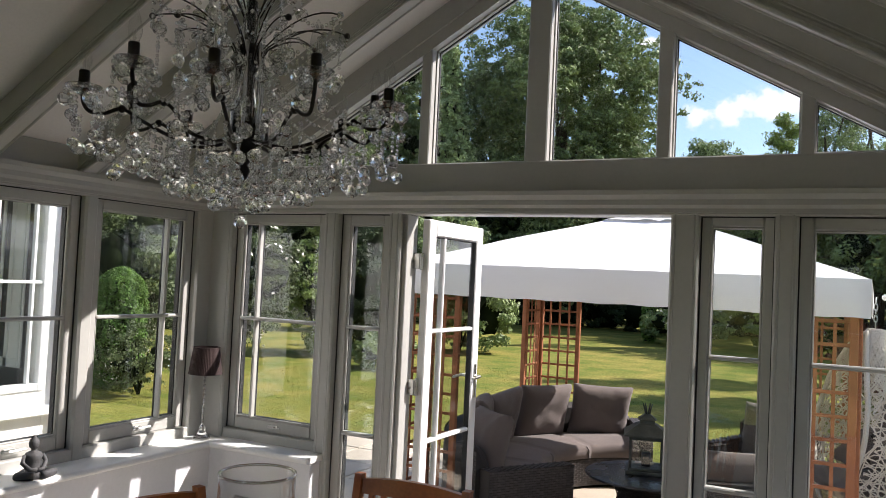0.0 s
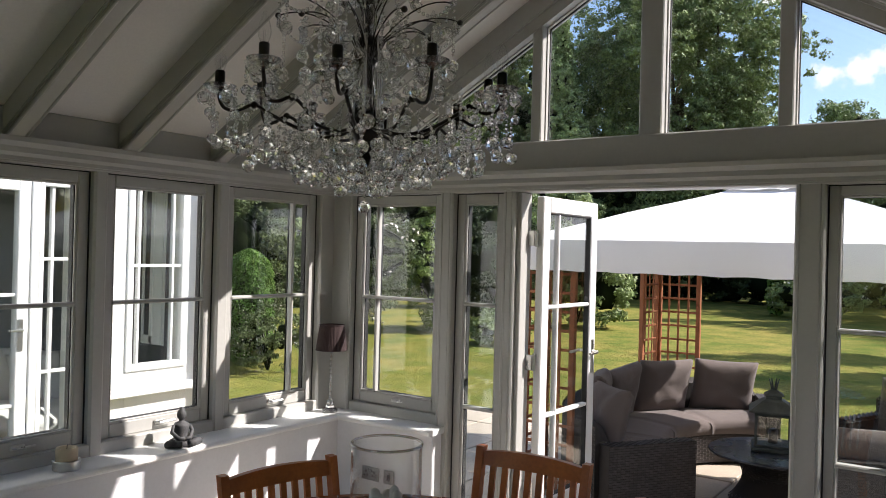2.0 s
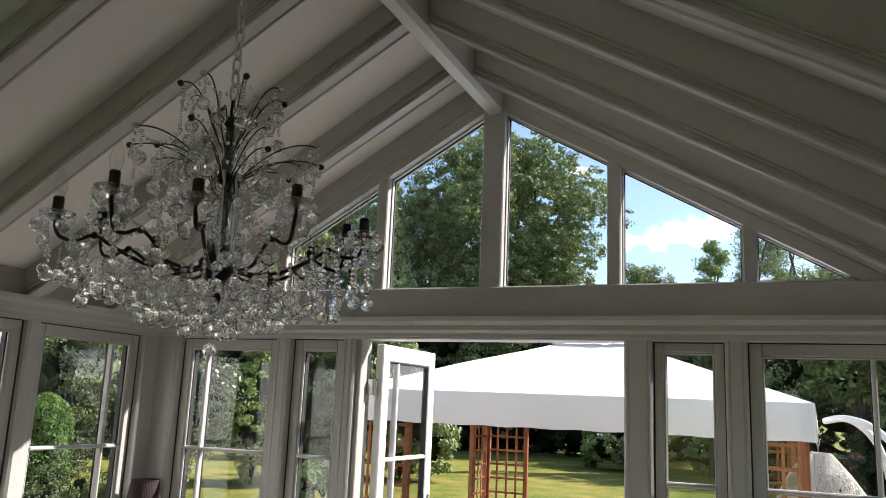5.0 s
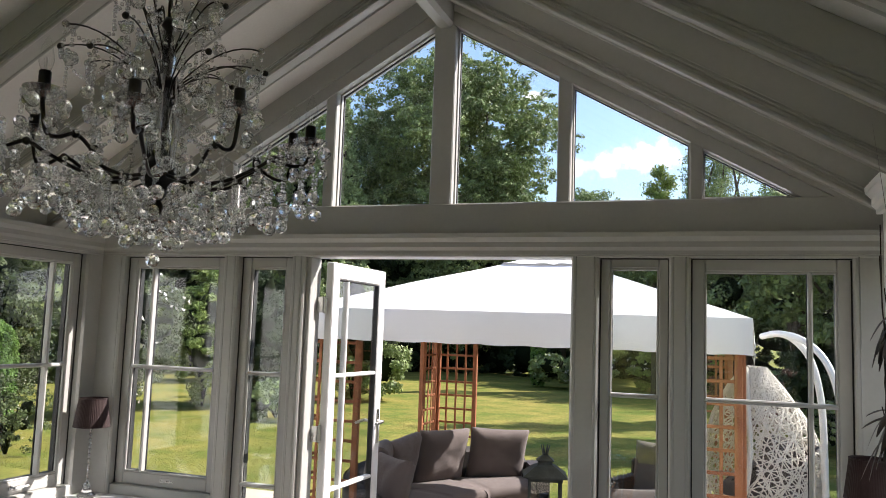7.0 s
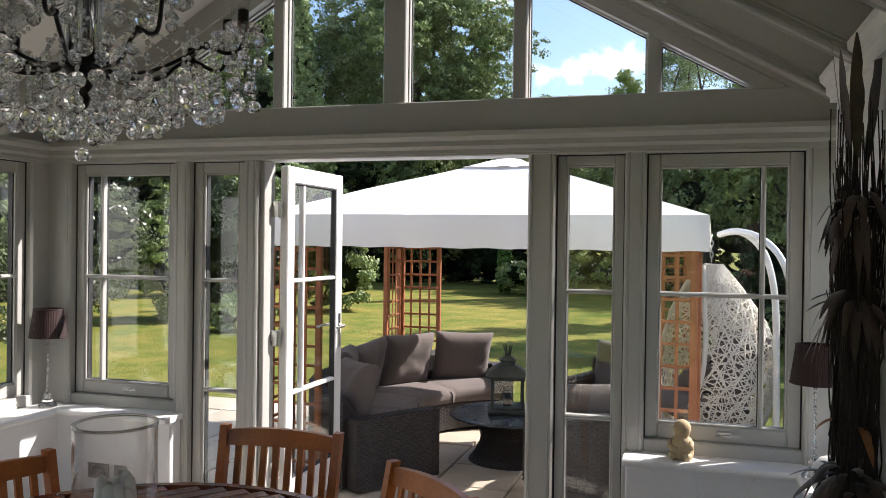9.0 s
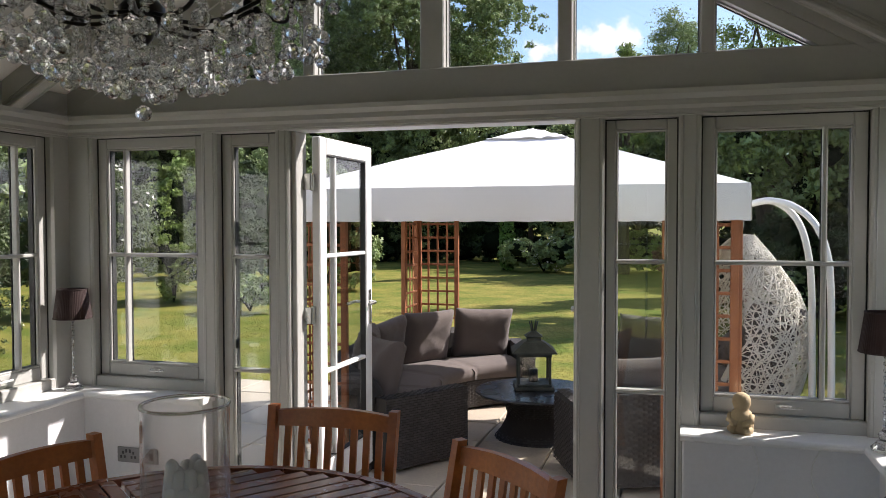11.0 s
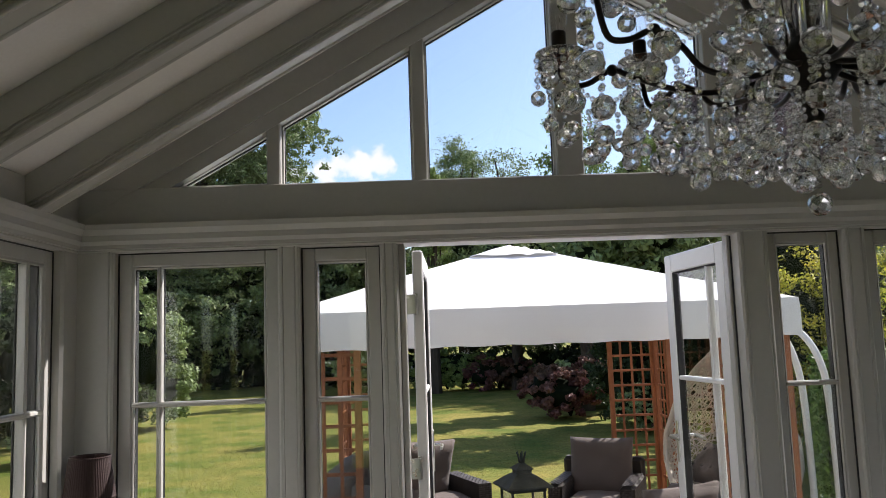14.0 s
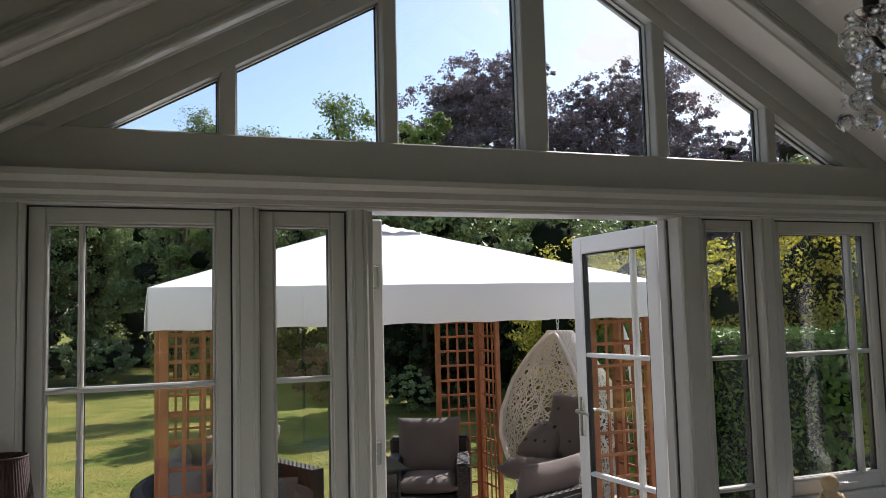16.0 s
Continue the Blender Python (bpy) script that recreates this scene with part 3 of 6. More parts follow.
# French doors, opened outwards
def door_leaf(name, hinge, turn, side, label, gap):
    """side +1: hinged at its left."""
    d = thing(name, label, "door", pose(*hinge, 0, 0, turn), kind="structure")
    w, z0, z1 = 0.725, 0.03, 2.03
    x = lambda u: side * u
    box = lambda u0, u1, a, c, t=0.024: Build().box((x(u0), -t, a), (x(u1), t, c), 0.006)
    for u0, u1, a, c in ((0, 0.088, z0, z1), (w - 0.088, w, z0, z1), (0.088, w - 0.088, z1 - 0.095, z1), (0.088, w - 0.088, z0, z0 + 0.19)):
        part("rail" if a in (z0, z1 - 0.095) and u0 == 0.088 else "stile", box(u0, u1, a, c), WHITE, d)
    for u0, u1, a, c in ((0.088, 0.096, z0 + 0.19, z1 - 0.095), (w - 0.096, w - 0.088, z0 + 0.19, z1 - 0.095), (0.096, w - 0.096, z1 - 0.103, z1 - 0.095), (0.096, w - 0.096, z0 + 0.19, z0 + 0.198)):
        part("spacer", box(u0 - 0.001, u1 + 0.001, a, c, 0.019), SEALGAP, d, "dark glazing spacer")
    us, zs = [0.088, 0.215, w - 0.088], [z0 + 0.19, 0.72, 1.37, z1 - 0.095]
    part("glazing_bar", box(us[1] - 0.012, us[1] + 0.012, zs[0], zs[-1], 0.018), WHITE, d)
    for z in zs[1:-1]:
        part("glazing_bar", box(us[0], us[2], z - 0.012, z + 0.012, 0.019), WHITE, d)
    for u0, u1 in zip(us, us[1:]):
        for a, c in zip(zs, zs[1:]):
            b = Build().box((x(u0 - 0.003), -0.004, a - 0.003), (x(u1 + 0.003), 0.004, c + 0.003), 0.001)
            p = part("pane", b, GLASS, d)
            p.visible_shadow = False
    for t in (-1, 1):
        b = Build().box((x(w - 0.058), t * 0.024, 0.92), (x(w - 0.028), t * 0.031, 1.14), 0.003)
        b.tube([(x(w - 0.043), t * 0.03, 1.06), (x(w - 0.043), t * 0.065, 1.06), (x(w - 0.06), t * 0.072, 1.06), (x(w - 0.16), t * 0.07, 1.055)], 0.009, 8)
        part("handle", b, STEEL, d, "brushed steel lever handle")
    for z in (0.30, 1.05, 1.78):
        b = Build().tube([(x(-0.015), 0.012, z - 0.05), (x(-0.015), 0.012, z + 0.05)], 0.010, 8)
        b.box((x(-0.045), 0.008, z - 0.045), (x(0.01), 0.016, z + 0.045), 0.002)
        b.box((x(-0.045), 0.008, z - 0.045), (x(-0.037), gap, z + 0.045), 0.002)
        part("hinge", b, STEEL, d, "steel butt hinge")
    return d


door_leaf("door_1", (-0.705, 0.10, 0.0), 88.5, 1, "white glazed French door leaf standing open outwards", 0.07)
door_leaf("door_2", (0.742, 0.118, 0.0), -84.8, -1, "white glazed French door leaf standing open outwards", 0.02)
jamb = thing("door_frame", "white painted door lining round the open French doors", "door frame", kind="structure")
part("jamb", Build().box((-0.785, -0.03, 0.0), (-0.757, 0.092, 2.045), 0.004), PAINT, jamb)
part("jamb", Build().box((0.709, 0.035, 0.0), (0.727, 0.092, 2.045), 0.004), PAINT, jamb)
part("door_seal", Build().box((0.721, 0.026, 0.03), (0.7275, 0.034, 2.04), 0.001), SEALGAP, jamb, "black strip for rubber seals and gap shade")
part("threshold", Build().box((-0.78, -0.04, 0.0), (0.72, 0.12, 0.025), 0.004), STEEL, jamb)

# ---- garden ----
G = -0.28


def rough_sheet(name, x0, x1, y0, y1, nx, ny, fz, material):
    b = Build()
    vs = [(x0 + (x1 - x0) * i / nx, y0 + (y1 - y0) * j / ny) for j in range(ny + 1) for i in range(nx + 1)]
    b.v = [(x, y, fz(x, y)) for x, y in vs]
    b.f = [(j * (nx + 1) + i, j * (nx + 1) + i + 1, (j + 1) * (nx + 1) + i + 1, (j + 1) * (nx + 1) + i) for j in range(ny) for i in range(nx)]
    return part(name, b, material, None, "", True)


def lawn_z(x, y):
    far = max(0.0, (math.hypot(x, y) - 12) / 30)
    return G - 0.03 + 0.10 * far * noise.noise(Vector((x * 0.12, y * 0.12, 0)))


tagged(rough_sheet("ground", -400, 400, -390, 410, 160, 160, lambda x, y: lawn_z(x, y) - 0.02, LAWN), "sunlit mown lawn with dry patches", "lawn", kind="structure")
pav = tagged(part("pavement", Build().box((-4.6, 0.10, G - 0.15), (3.4, 4.4, G - 0.012), 0.01), JOINT), "pale stone slab patio behind the doors", "patio", kind="structure")


GRASS = mat("grass blades", (0.125, 0.155, 0.030), 0.8, 0.25, 1.3, 16, 0.0, spec=0.15, tint=(0.25, 0.22, 0.058), island=0.16, through_light=0.3)


def leaves(centres, normals, size, rng, aspect=0.62, fold=0.25, three=False):
    """Leaf cards as vertex and face arrays: folded four-cornered ones, or three-cornered ones for far crowns."""
    n = len(centres)
    d = rng.normal(size=(n, 3))
    nn = normals + rng.normal(size=(n, 3)) * 0.75
    nn /= np.linalg.norm(nn, axis=1, keepdims=True) + 1e-9
    u = np.cross(nn, d)
    u /= np.linalg.norm(u, axis=1, keepdims=True) + 1e-9
    v = np.cross(nn, u)
    s = (size * rng.uniform(0.6, 1.35, n))[:, None]
    tip, tail = centres + u * s, centres - u * s
    if three:
        verts = np.stack([tail + v * s * aspect, tail - v * s * aspect - nn * s * fold, tip], 1).reshape(-1, 3)
        return verts, np.arange(3 * n).reshape(-1, 3)
    l, r = centres + v * s * aspect - nn * s * fold, centres - v * s * aspect - nn * s * fold
    verts = np.stack([tail, l, tip, r], 1).reshape(-1, 3)
    faces = np.arange(4 * n).reshape(-1, 4)
    return verts, faces


def cloud_mesh(name, verts, faces, material):
    me = bpy.data.meshes.new(name)
    me.vertices.add(len(verts))
    me.vertices.foreach_set("co", verts.astype(np.float32).ravel())
    k = faces.shape[1]
    me.loops.add(faces.size)
    me.loops.foreach_set("vertex_index", faces.astype(np.int32).ravel())
    me.polygons.add(len(faces))
    me.polygons.foreach_set("loop_start", np.arange(0, faces.size, k, dtype=np.int32))
    me.polygons.foreach_set("loop_total", np.full(len(faces), k, dtype=np.int32))
    me.materials.append(material)
    me.update()
    me.validate()
    return me


def sphere_dirs(n, rng):
    d = rng.normal(size=(n, 3))
    return d / np.linalg.norm(d, axis=1, keepdims=True)


def clumped(blobs, per, size, rng, shell=0.35, loose=(0.13, 0.26), three=False):
    """Leaves on clumps that sit on the outer part of each blob (centre, radii, number of clumps)."""
    cs, ns = [], []
    for c, rad, clumps in blobs:
        c, rad = np.array(c, float), np.array(rad, float)
        dirs = sphere_dirs(clumps, rng)
        depth = 1 - shell * rng.random((clumps, 1)) ** 1.5
        mids = c + dirs * rad * depth * rng.uniform(0.9, 1.08, (clumps, 1))
        cr = rad.mean() * rng.uniform(*loose, clumps)
        for m_, d_, r_ in zip(mids, dirs, cr):
            k = max(4, int(per * rng.uniform(0.6, 1.4)))
            off = sphere_dirs(k, rng) * (rng.random((k, 1)) ** 0.4) * r_ * np.array([1.15, 1.15, 0.75])
            cs.append(m_ + off)
            ns.append(d_ * 0.6 + off / (r_ + 1e-6) + np.array([0, 0, 0.4]))
    return leaves(np.concatenate(cs), np.concatenate(ns), size, rng, three=three)


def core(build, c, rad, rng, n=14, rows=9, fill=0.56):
    """A lumpy inside for a crown, its shade put into a dark colour, so that it is dense but uneven."""
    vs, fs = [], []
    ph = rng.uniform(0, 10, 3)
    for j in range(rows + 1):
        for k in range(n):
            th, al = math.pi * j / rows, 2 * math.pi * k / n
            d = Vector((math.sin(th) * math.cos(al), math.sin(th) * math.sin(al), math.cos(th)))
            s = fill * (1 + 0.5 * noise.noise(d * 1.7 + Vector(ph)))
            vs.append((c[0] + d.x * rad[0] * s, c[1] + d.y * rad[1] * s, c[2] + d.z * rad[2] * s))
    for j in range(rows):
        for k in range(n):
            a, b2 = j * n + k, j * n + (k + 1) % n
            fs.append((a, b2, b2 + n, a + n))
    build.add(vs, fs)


def limb_points(p, q, rng, bend=0.12, n=6):
    p, q = Vector(p), Vector(q)
    side = (q - p).orthogonal().normalized() * (q - p).length * bend * rng.uniform(-1, 1)
    return [p.lerp(q, k / n) + side * math.sin(math.pi * k / n) for k in range(n + 1)]


def tree(label, x, y, height, spread, leaf, size, seed, blobs=26, per=34, clumps=26, low=0.22, trunk=None, inside=True, shape="round", category="tree", loose=(0.13, 0.26)):
    rng = np.random.default_rng(seed)
    t = thing("tree", label, category, pose(x, y, G))
    r = trunk or height * 0.026
    b = Build()
    b.tube(limb_points((0, 0, -0.2), (0.1, 0.05, height * 0.62), rng, 0.03), r, 10, r * 0.45)
    bl = []
    for k in range(blobs):
        a = 2 * math.pi * (k * 0.618) + rng.uniform(-0.4, 0.4)
        h = low + (1 - low) * (k + 0.5) / blobs
        if shape == "cone":
            rr = spread * (1.02 - h) * 0.78 + 0.15
            ro = rr * 0.55
            rad = (rr * 0.75, rr * 0.75, height * 0.075)
        else:
            wide = math.sqrt(max(0.06, 1 - ((h - (low + 1) / 2) / ((1 - low) / 2 + 0.05)) ** 2))
            ro = spread * wide * rng.uniform(0.35, 0.85)
            s = spread * rng.uniform(0.30, 0.46)
            rad = (s, s, s * 0.8)
        c = (ro * math.cos(a), ro * math.sin(a), h * height * 0.94)
        bl.append((c, rad, clumps))
        if k % 2 == 0 and shape != "cone":
            b.tube(limb_points((0, 0, height * rng.uniform(0.18, 0.5)), (c[0] * 0.85, c[1] * 0.85, c[2]), rng), r * 0.42, 6, r * 0.1)
    part("trunk", b, BARK, t)
    part("crown", cloud_mesh("crown", *clumped(bl, per, size, rng, shell=0.5 if inside else 0.9, loose=loose, three=True), leaf), leaf, t)
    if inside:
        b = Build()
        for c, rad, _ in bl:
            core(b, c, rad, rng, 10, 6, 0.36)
        part("inner_crown", b, FOLIAGECORE, t, "crown core coloured as inner shade", smooth=True)
    return t


def shrub(name, label, x, y, w, d, h, leaf, size, seed, per=40, blobs=8, clumps=22, bloom=None, ground=G, dense=0.9):
    rng = np.random.default_rng(seed)
    t = thing(name, label, "shrub", pose(x, y, ground))
    bl = []
    for k in range(blobs):
        bl.append(((rng.uniform(-0.6, 0.6) * w / 2, rng.uniform(-0.6, 0.6) * d / 2, h * rng.uniform(0.30, 0.66)), (w * 0.30, d * 0.30, h * 0.34), clumps))
    part("foliage", cloud_mesh("foliage", *clumped(bl, per, size, rng, three=size > 0.03), leaf), leaf, t)
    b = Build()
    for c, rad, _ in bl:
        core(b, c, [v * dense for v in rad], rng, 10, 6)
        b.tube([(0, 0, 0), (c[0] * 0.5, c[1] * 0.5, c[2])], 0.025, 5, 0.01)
    part("inner_growth", b, FOLIAGECORE, t, "inner growth coloured as deep shade", smooth=True)
    if bloom:
        v, f = clumped([(c, [q * 1.08 for q in rad], 6) for c, rad, _ in bl], 5, bloom[1], rng)
        part("blossom", cloud_mesh("blossom", v, f, bloom[0]), bloom[0], t, "scattered blossom")
    return t


def column(name, label, x, y, r, h, leaf, seed, size=0.05, n=5200, taper=0.75):
    """A clipped or naturally tight column of foliage."""
    rng = np.random.default_rng(seed)
    t = thing(name, label, "shrub", pose(x, y, G))
    z = rng.random(n)
    a = rng.uniform(0, 2 * math.pi, n)
    prof = np.minimum(1, 0.72 + 1.2 * z) * (1 - z ** 3.2 * taper) * np.sqrt(np.clip((1 - z) * 9, 0, 1))
    lump = 1 + 0.09 * np.sin(a * 5 + z * 14) + 0.06 * np.sin(a * 11 - z * 23)
    rr = r * prof * lump * rng.uniform(0.86, 1.04, n)
    c = np.stack([rr * np.cos(a), rr * np.sin(a), z * h], 1)
    nr = np.stack([np.cos(a), np.sin(a), 0.35 + 0 * a], 1)
    part("foliage", cloud_mesh("foliage", *leaves(c, nr, size, rng), leaf), leaf, t)
    b = Build().lathe([(r * 0.6, 0), (r * 0.82, h * 0.25), (r * 0.8, h * 0.55), (r * 0.5, h * 0.85), (r * 0.1, h * 0.97)], 12)
    part("inner_growth", b, FOLIAGECORE, t, "inner growth coloured as deep shade", smooth=True)
    return t


def polar(az, dist, eye=(0.3, -3.8)):
    a = radians(az)
    return eye[0] + dist * math.sin(a), eye[1] + dist * math.cos(a)


def planted(fn, az, dist, *args, **kw):
    return fn(*args[:1], *polar(az, dist), *args[1:], **kw)


# tall trees behind the lawn
planted(tree, -17.3, 41, "large mature oak with dense dark green crown", 16.4, 6.6, OAKLEAF, 0.078, 11, inside=False, blobs=46, per=47, clumps=140, low=0.12, loose=(0.07, 0.17))
planted(tree, -25.6, 36, "tall conifer with drooping pale green sprays", 14.2, 3.0, CONIFERLEAF, 0.070, 12, blobs=34, per=46, clumps=110, low=0.05, loose=(0.06, 0.17), shape="cone")
planted(tree, -31.0, 44, "tall broadleaf tree with dark green crown", 15.0, 5.2, OAKLEAF, 0.095, 13, blobs=28, per=44, clumps=90, low=0.12, loose=(0.08, 0.18))
planted(tree, -38.5, 34, "broadleaf tree at the lawn's edge", 12.0, 4.6, OAKLEAF, 0.085, 14, blobs=24, per=44, clumps=80, low=0.10, loose=(0.08, 0.2))
tree("broad copper beech with dark purple leaves", 12.75, 29.8, 13.5, 4.7, BEECHLEAF, 0.064, 15, inside=False, blobs=38, per=50, clumps=105, low=0.10, loose=(0.08, 0.2))
tree("copper beech with dark purple leaves", 17.9, 26.2, 12.4, 4.3, BEECHLEAF, 0.064, 16, inside=False, blobs=30, per=52, clumps=95, low=0.10, loose=(0.08, 0.2))
tree("lower copper beech with dark purple leaves", 20.2, 21.4, 8.9, 3.6, BEECHLEAF, 0.064, 26, blobs=22, per=44, clumps=70, low=0.10, loose=(0.08, 0.2))
tree("young tree with bright open leaves", 3.2, 17.2, 8.1, 1.0, YOUNGLEAF, 0.048, 17, blobs=24, per=20, clumps=18, low=0.42, inside=False, loose=(0.5, 1.0))
tree("dense green tree beside the lawn", 6.1, 19.6, 8.4, 1.25, YOUNGLEAF, 0.055, 27, blobs=22, per=50, clumps=30, low=0.22, loose=(0.2, 0.45))
tree("thin sparse tree with few small leaves", 2.4, 26.5, 9.6, 1.5, PALELEAF, 0.045, 18, blobs=24, per=13, clumps=18, low=0.40, inside=False, loose=(0.3, 0.7))
tree("pale feathery birch beyond the lawn", 0.9, 40.0, 13.2, 2.1, PALELEAF, 0.055, 19, blobs=28, per=40, clumps=34, low=0.25, inside=False, loose=(0.3, 0.6))
tree("small tree with bright yellow green leaves", -0.66, 25.8, 8.6, 0.85, YOUNGLEAF, 0.045, 20, blobs=20, per=36, clumps=26, low=0.30, inside=False, loose=(0.45, 0.9))
tree("small round tree by the wood's edge", -3.9, 32.5, 8.9, 2.0, PALELEAF, 0.06, 21, blobs=18, per=50, clumps=34, low=0.15, loose=(0.25, 0.5))
planted(tree, 50, 26, "broadleaf tree at the garden's side", 9.5, 4.2, OAKLEAF, 0.13, 22, blobs=18, per=40, clumps=34, low=0.08)
planted(tree, -52, 24, "broadleaf tree at the garden's side", 9.5, 4.2, OAKLEAF, 0.13, 23, blobs=18, per=40, clumps=34, low=0.08)
# out of view, added only to cast shade from the right
planted(tree, 58, 12, "broadleaf tree casting shade from the side", 8.0, 3.4, OAKLEAF, 0.12, 24, blobs=16, per=36, clumps=30, low=0.25)
planted(tree, 24, 34.5, "broadleaf tree in the dark border", 7.0, 3.0, OAKLEAF, 0.10, 25, blobs=16, per=36, clumps=30, low=0.1)

# low spreading trees added to shade the far lawn, their crowns mostly hidden
for x_, y_, h_, w_, seed_ in ((-5.4, 33.2, 6.8, 4.2, 71), (2.2, 26.0, 6.2, 3.2, 72), (6.0, 28.2, 6.6, 3.8, 73), (8.6, 23.6, 6.2, 3.0, 74), (-0.4, 30.5, 6.4, 3.2, 75), (10.5, 30.5, 6.6, 3.6, 76), (3.9, 13.2, 5.3, 2.0, 77)):
    tree("low spreading tree, crown added to shade the lawn", x_, y_, h_, w_, OAKLEAF, 0.07, seed_, blobs=22, per=36, clumps=26, low=0.46, trunk=0.15, loose=(0.15, 0.4))

# dense planting that closes the garden: one belt of foliage round cores of painted shade
def belt(name, label, stations, leaf, seed, size=0.15, per=36, step=1.25):
    """stations: azimuth, distance, height. A continuous, uneven border of foliage."""
    rng = np.random.default_rng(seed)
    bl, b = [], Build()
    for (a0, d0, h0), (a1, d1, h1) in zip(stations, stations[1:]):
        p, q = polar(a0, d0), polar(a1, d1)
        n = max(2, int(math.hypot(q[0] - p[0], q[1] - p[1]) / step))
        for k in range(n):
            f = (k + rng.uniform(0, 1)) / n
            h = (h0 + (h1 - h0) * f) * rng.uniform(0.84, 1.04)
            x, y = p[0] + (q[0] - p[0]) * f + rng.uniform(-0.7, 0.7), p[1] + (q[1] - p[1]) * f + rng.uniform(-0.7, 0.7)
            for lvl in range(max(1, round(h / 1.7))):
                r = rng.uniform(0.85, 1.35)
                c = (x + rng.uniform(-0.5, 0.5), y + rng.uniform(-0.5, 0.5), G + min(h - 0.7, 0.55 + lvl * 1.5))
                bl.append((c, (r, r, 0.95), 13))
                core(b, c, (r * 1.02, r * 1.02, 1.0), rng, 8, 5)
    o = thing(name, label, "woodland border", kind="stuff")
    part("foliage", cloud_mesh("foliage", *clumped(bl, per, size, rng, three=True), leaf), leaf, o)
    part("undergrowth", b, FOLIAGECORE, o, "undergrowth core coloured as deep shade", smooth=True)
    return o


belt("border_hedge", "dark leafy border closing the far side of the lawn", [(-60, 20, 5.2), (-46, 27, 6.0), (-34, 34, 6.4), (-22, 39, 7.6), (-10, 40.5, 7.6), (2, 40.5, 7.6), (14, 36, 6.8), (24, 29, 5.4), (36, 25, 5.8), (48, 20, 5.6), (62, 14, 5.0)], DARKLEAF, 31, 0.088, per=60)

# mown grass blades on the nearer lawn
rng_g = np.random.default_rng(90)
ng = 80000
gx, gy = rng_g.uniform(-9.0, 5.5, ng), 4.3 + 9.0 * rng_g.random(ng) ** 1.6
gs = rng_g.uniform(0.005, 0.010, ng)
ga = rng_g.uniform(0, 2 * math.pi, ng)
gc, gsn = np.cos(ga) * gs * 0.45, np.sin(ga) * gs * 0.45
lean_x, lean_y = rng_g.normal(0, 0.5, ng) * gs, rng_g.normal(0, 0.5, ng) * gs
gz0 = np.full(ng, G - 0.055)
blade = np.stack([np.stack([gx - gc, gy - gsn, gz0], 1), np.stack([gx + gc, gy + gsn, gz0], 1), np.stack([gx + lean_x, gy + lean_y, gz0 + 0.01 + gs * 1.2], 1)], 1).reshape(-1, 3)
tagged(part("grass", cloud_mesh("grass", blade, np.arange(3 * ng).reshape(-1, 3), GRASS), GRASS), "short mown grass blades on the sunlit lawn", "grass", kind="stuff")
belt("far_wood", "dark far wood behind the garden border", [(-60, 27, 6.5), (-40, 40, 7.5), (-22, 45, 8.2), (-10, 47, 8.4), (2, 47, 8.4), (14, 42, 7.8), (26, 39, 7.5), (48, 30, 6.5)], OAKLEAF, 32, 0.13, per=30, step=1.6)
shrub("golden_shrub", "tall golden leaved shrub in the side border", 4.9, 8.2, 3.0, 2.6, 3.4, YELLOWLEAF, 0.026, 41, clumps=52, per=66, blobs=11)
shrub("golden_shrub", "tall golden leaved shrub in the side border", 5.6, 5.4, 2.4, 2.4, 3.0, YELLOWLEAF, 0.025, 42, clumps=52, per=66, blobs=9)
shrub("laurel_shrub", "large dark laurel shrub in the side border", 7.2, 11.5, 4.0, 3.4, 4.6, OAKLEAF, 0.06, 43, clumps=40, per=80, blobs=12)
shrub("golden_shrub", "tall golden leaved shrub in the side border", 6.6, 3.6, 2.8, 3.0, 3.6, YELLOWLEAF, 0.026, 44, clumps=60, per=60, blobs=10)
shrub("laurel_shrub", "large dark laurel shrub in the side border", 8.6, 16.0, 4.4, 4.0, 5.0, OAKLEAF, 0.07, 45, clumps=40, per=70, blobs=12)
# two mostly hidden laurels, added to throw shade on the lawn's right half
shrub("laurel_shrub", "large dark laurel shrub added to shade the lawn", 6.4, 21.5, 4.0, 3.4, 5.2, OAKLEAF, 0.065, 67, per=100, blobs=12)
shrub("laurel_shrub", "large dark laurel shrub added to shade the lawn", 10.2, 20.0, 5.0, 4.0, 6.4, OAKLEAF, 0.065, 68, per=100, blobs=12)
# these laurels take the darker leaf colour in place of real shade
shrub("laurel_shrub", "laurel shrub beside the lawn, shade put into its leaves", 3.7, 13.6, 2.4, 2.0, 2.7, DARKLEAF, 0.04, 78, per=90, blobs=9)
shrub("laurel_shrub", "laurel shrub beside the lawn, shade put into its leaves", 5.4, 12.8, 2.6, 2.0, 3.0, DARKLEAF, 0.04, 79, per=90, blobs=9)
shrub("pale_shrub", "low pale variegated shrub before the dark laurels", 3.25, 12.1, 1.0, 0.8, 1.0, PALELEAF, 0.028, 80, per=60, blobs=6)
shrub("flowering_shrub", "low white and pink flowering shrub", 4.0, 4.9, 1.6, 1.4, 1.5, DARKLEAF, 0.035, 46, per=70, blobs=7, bloom=(WHITEBLOOM, 0.04))


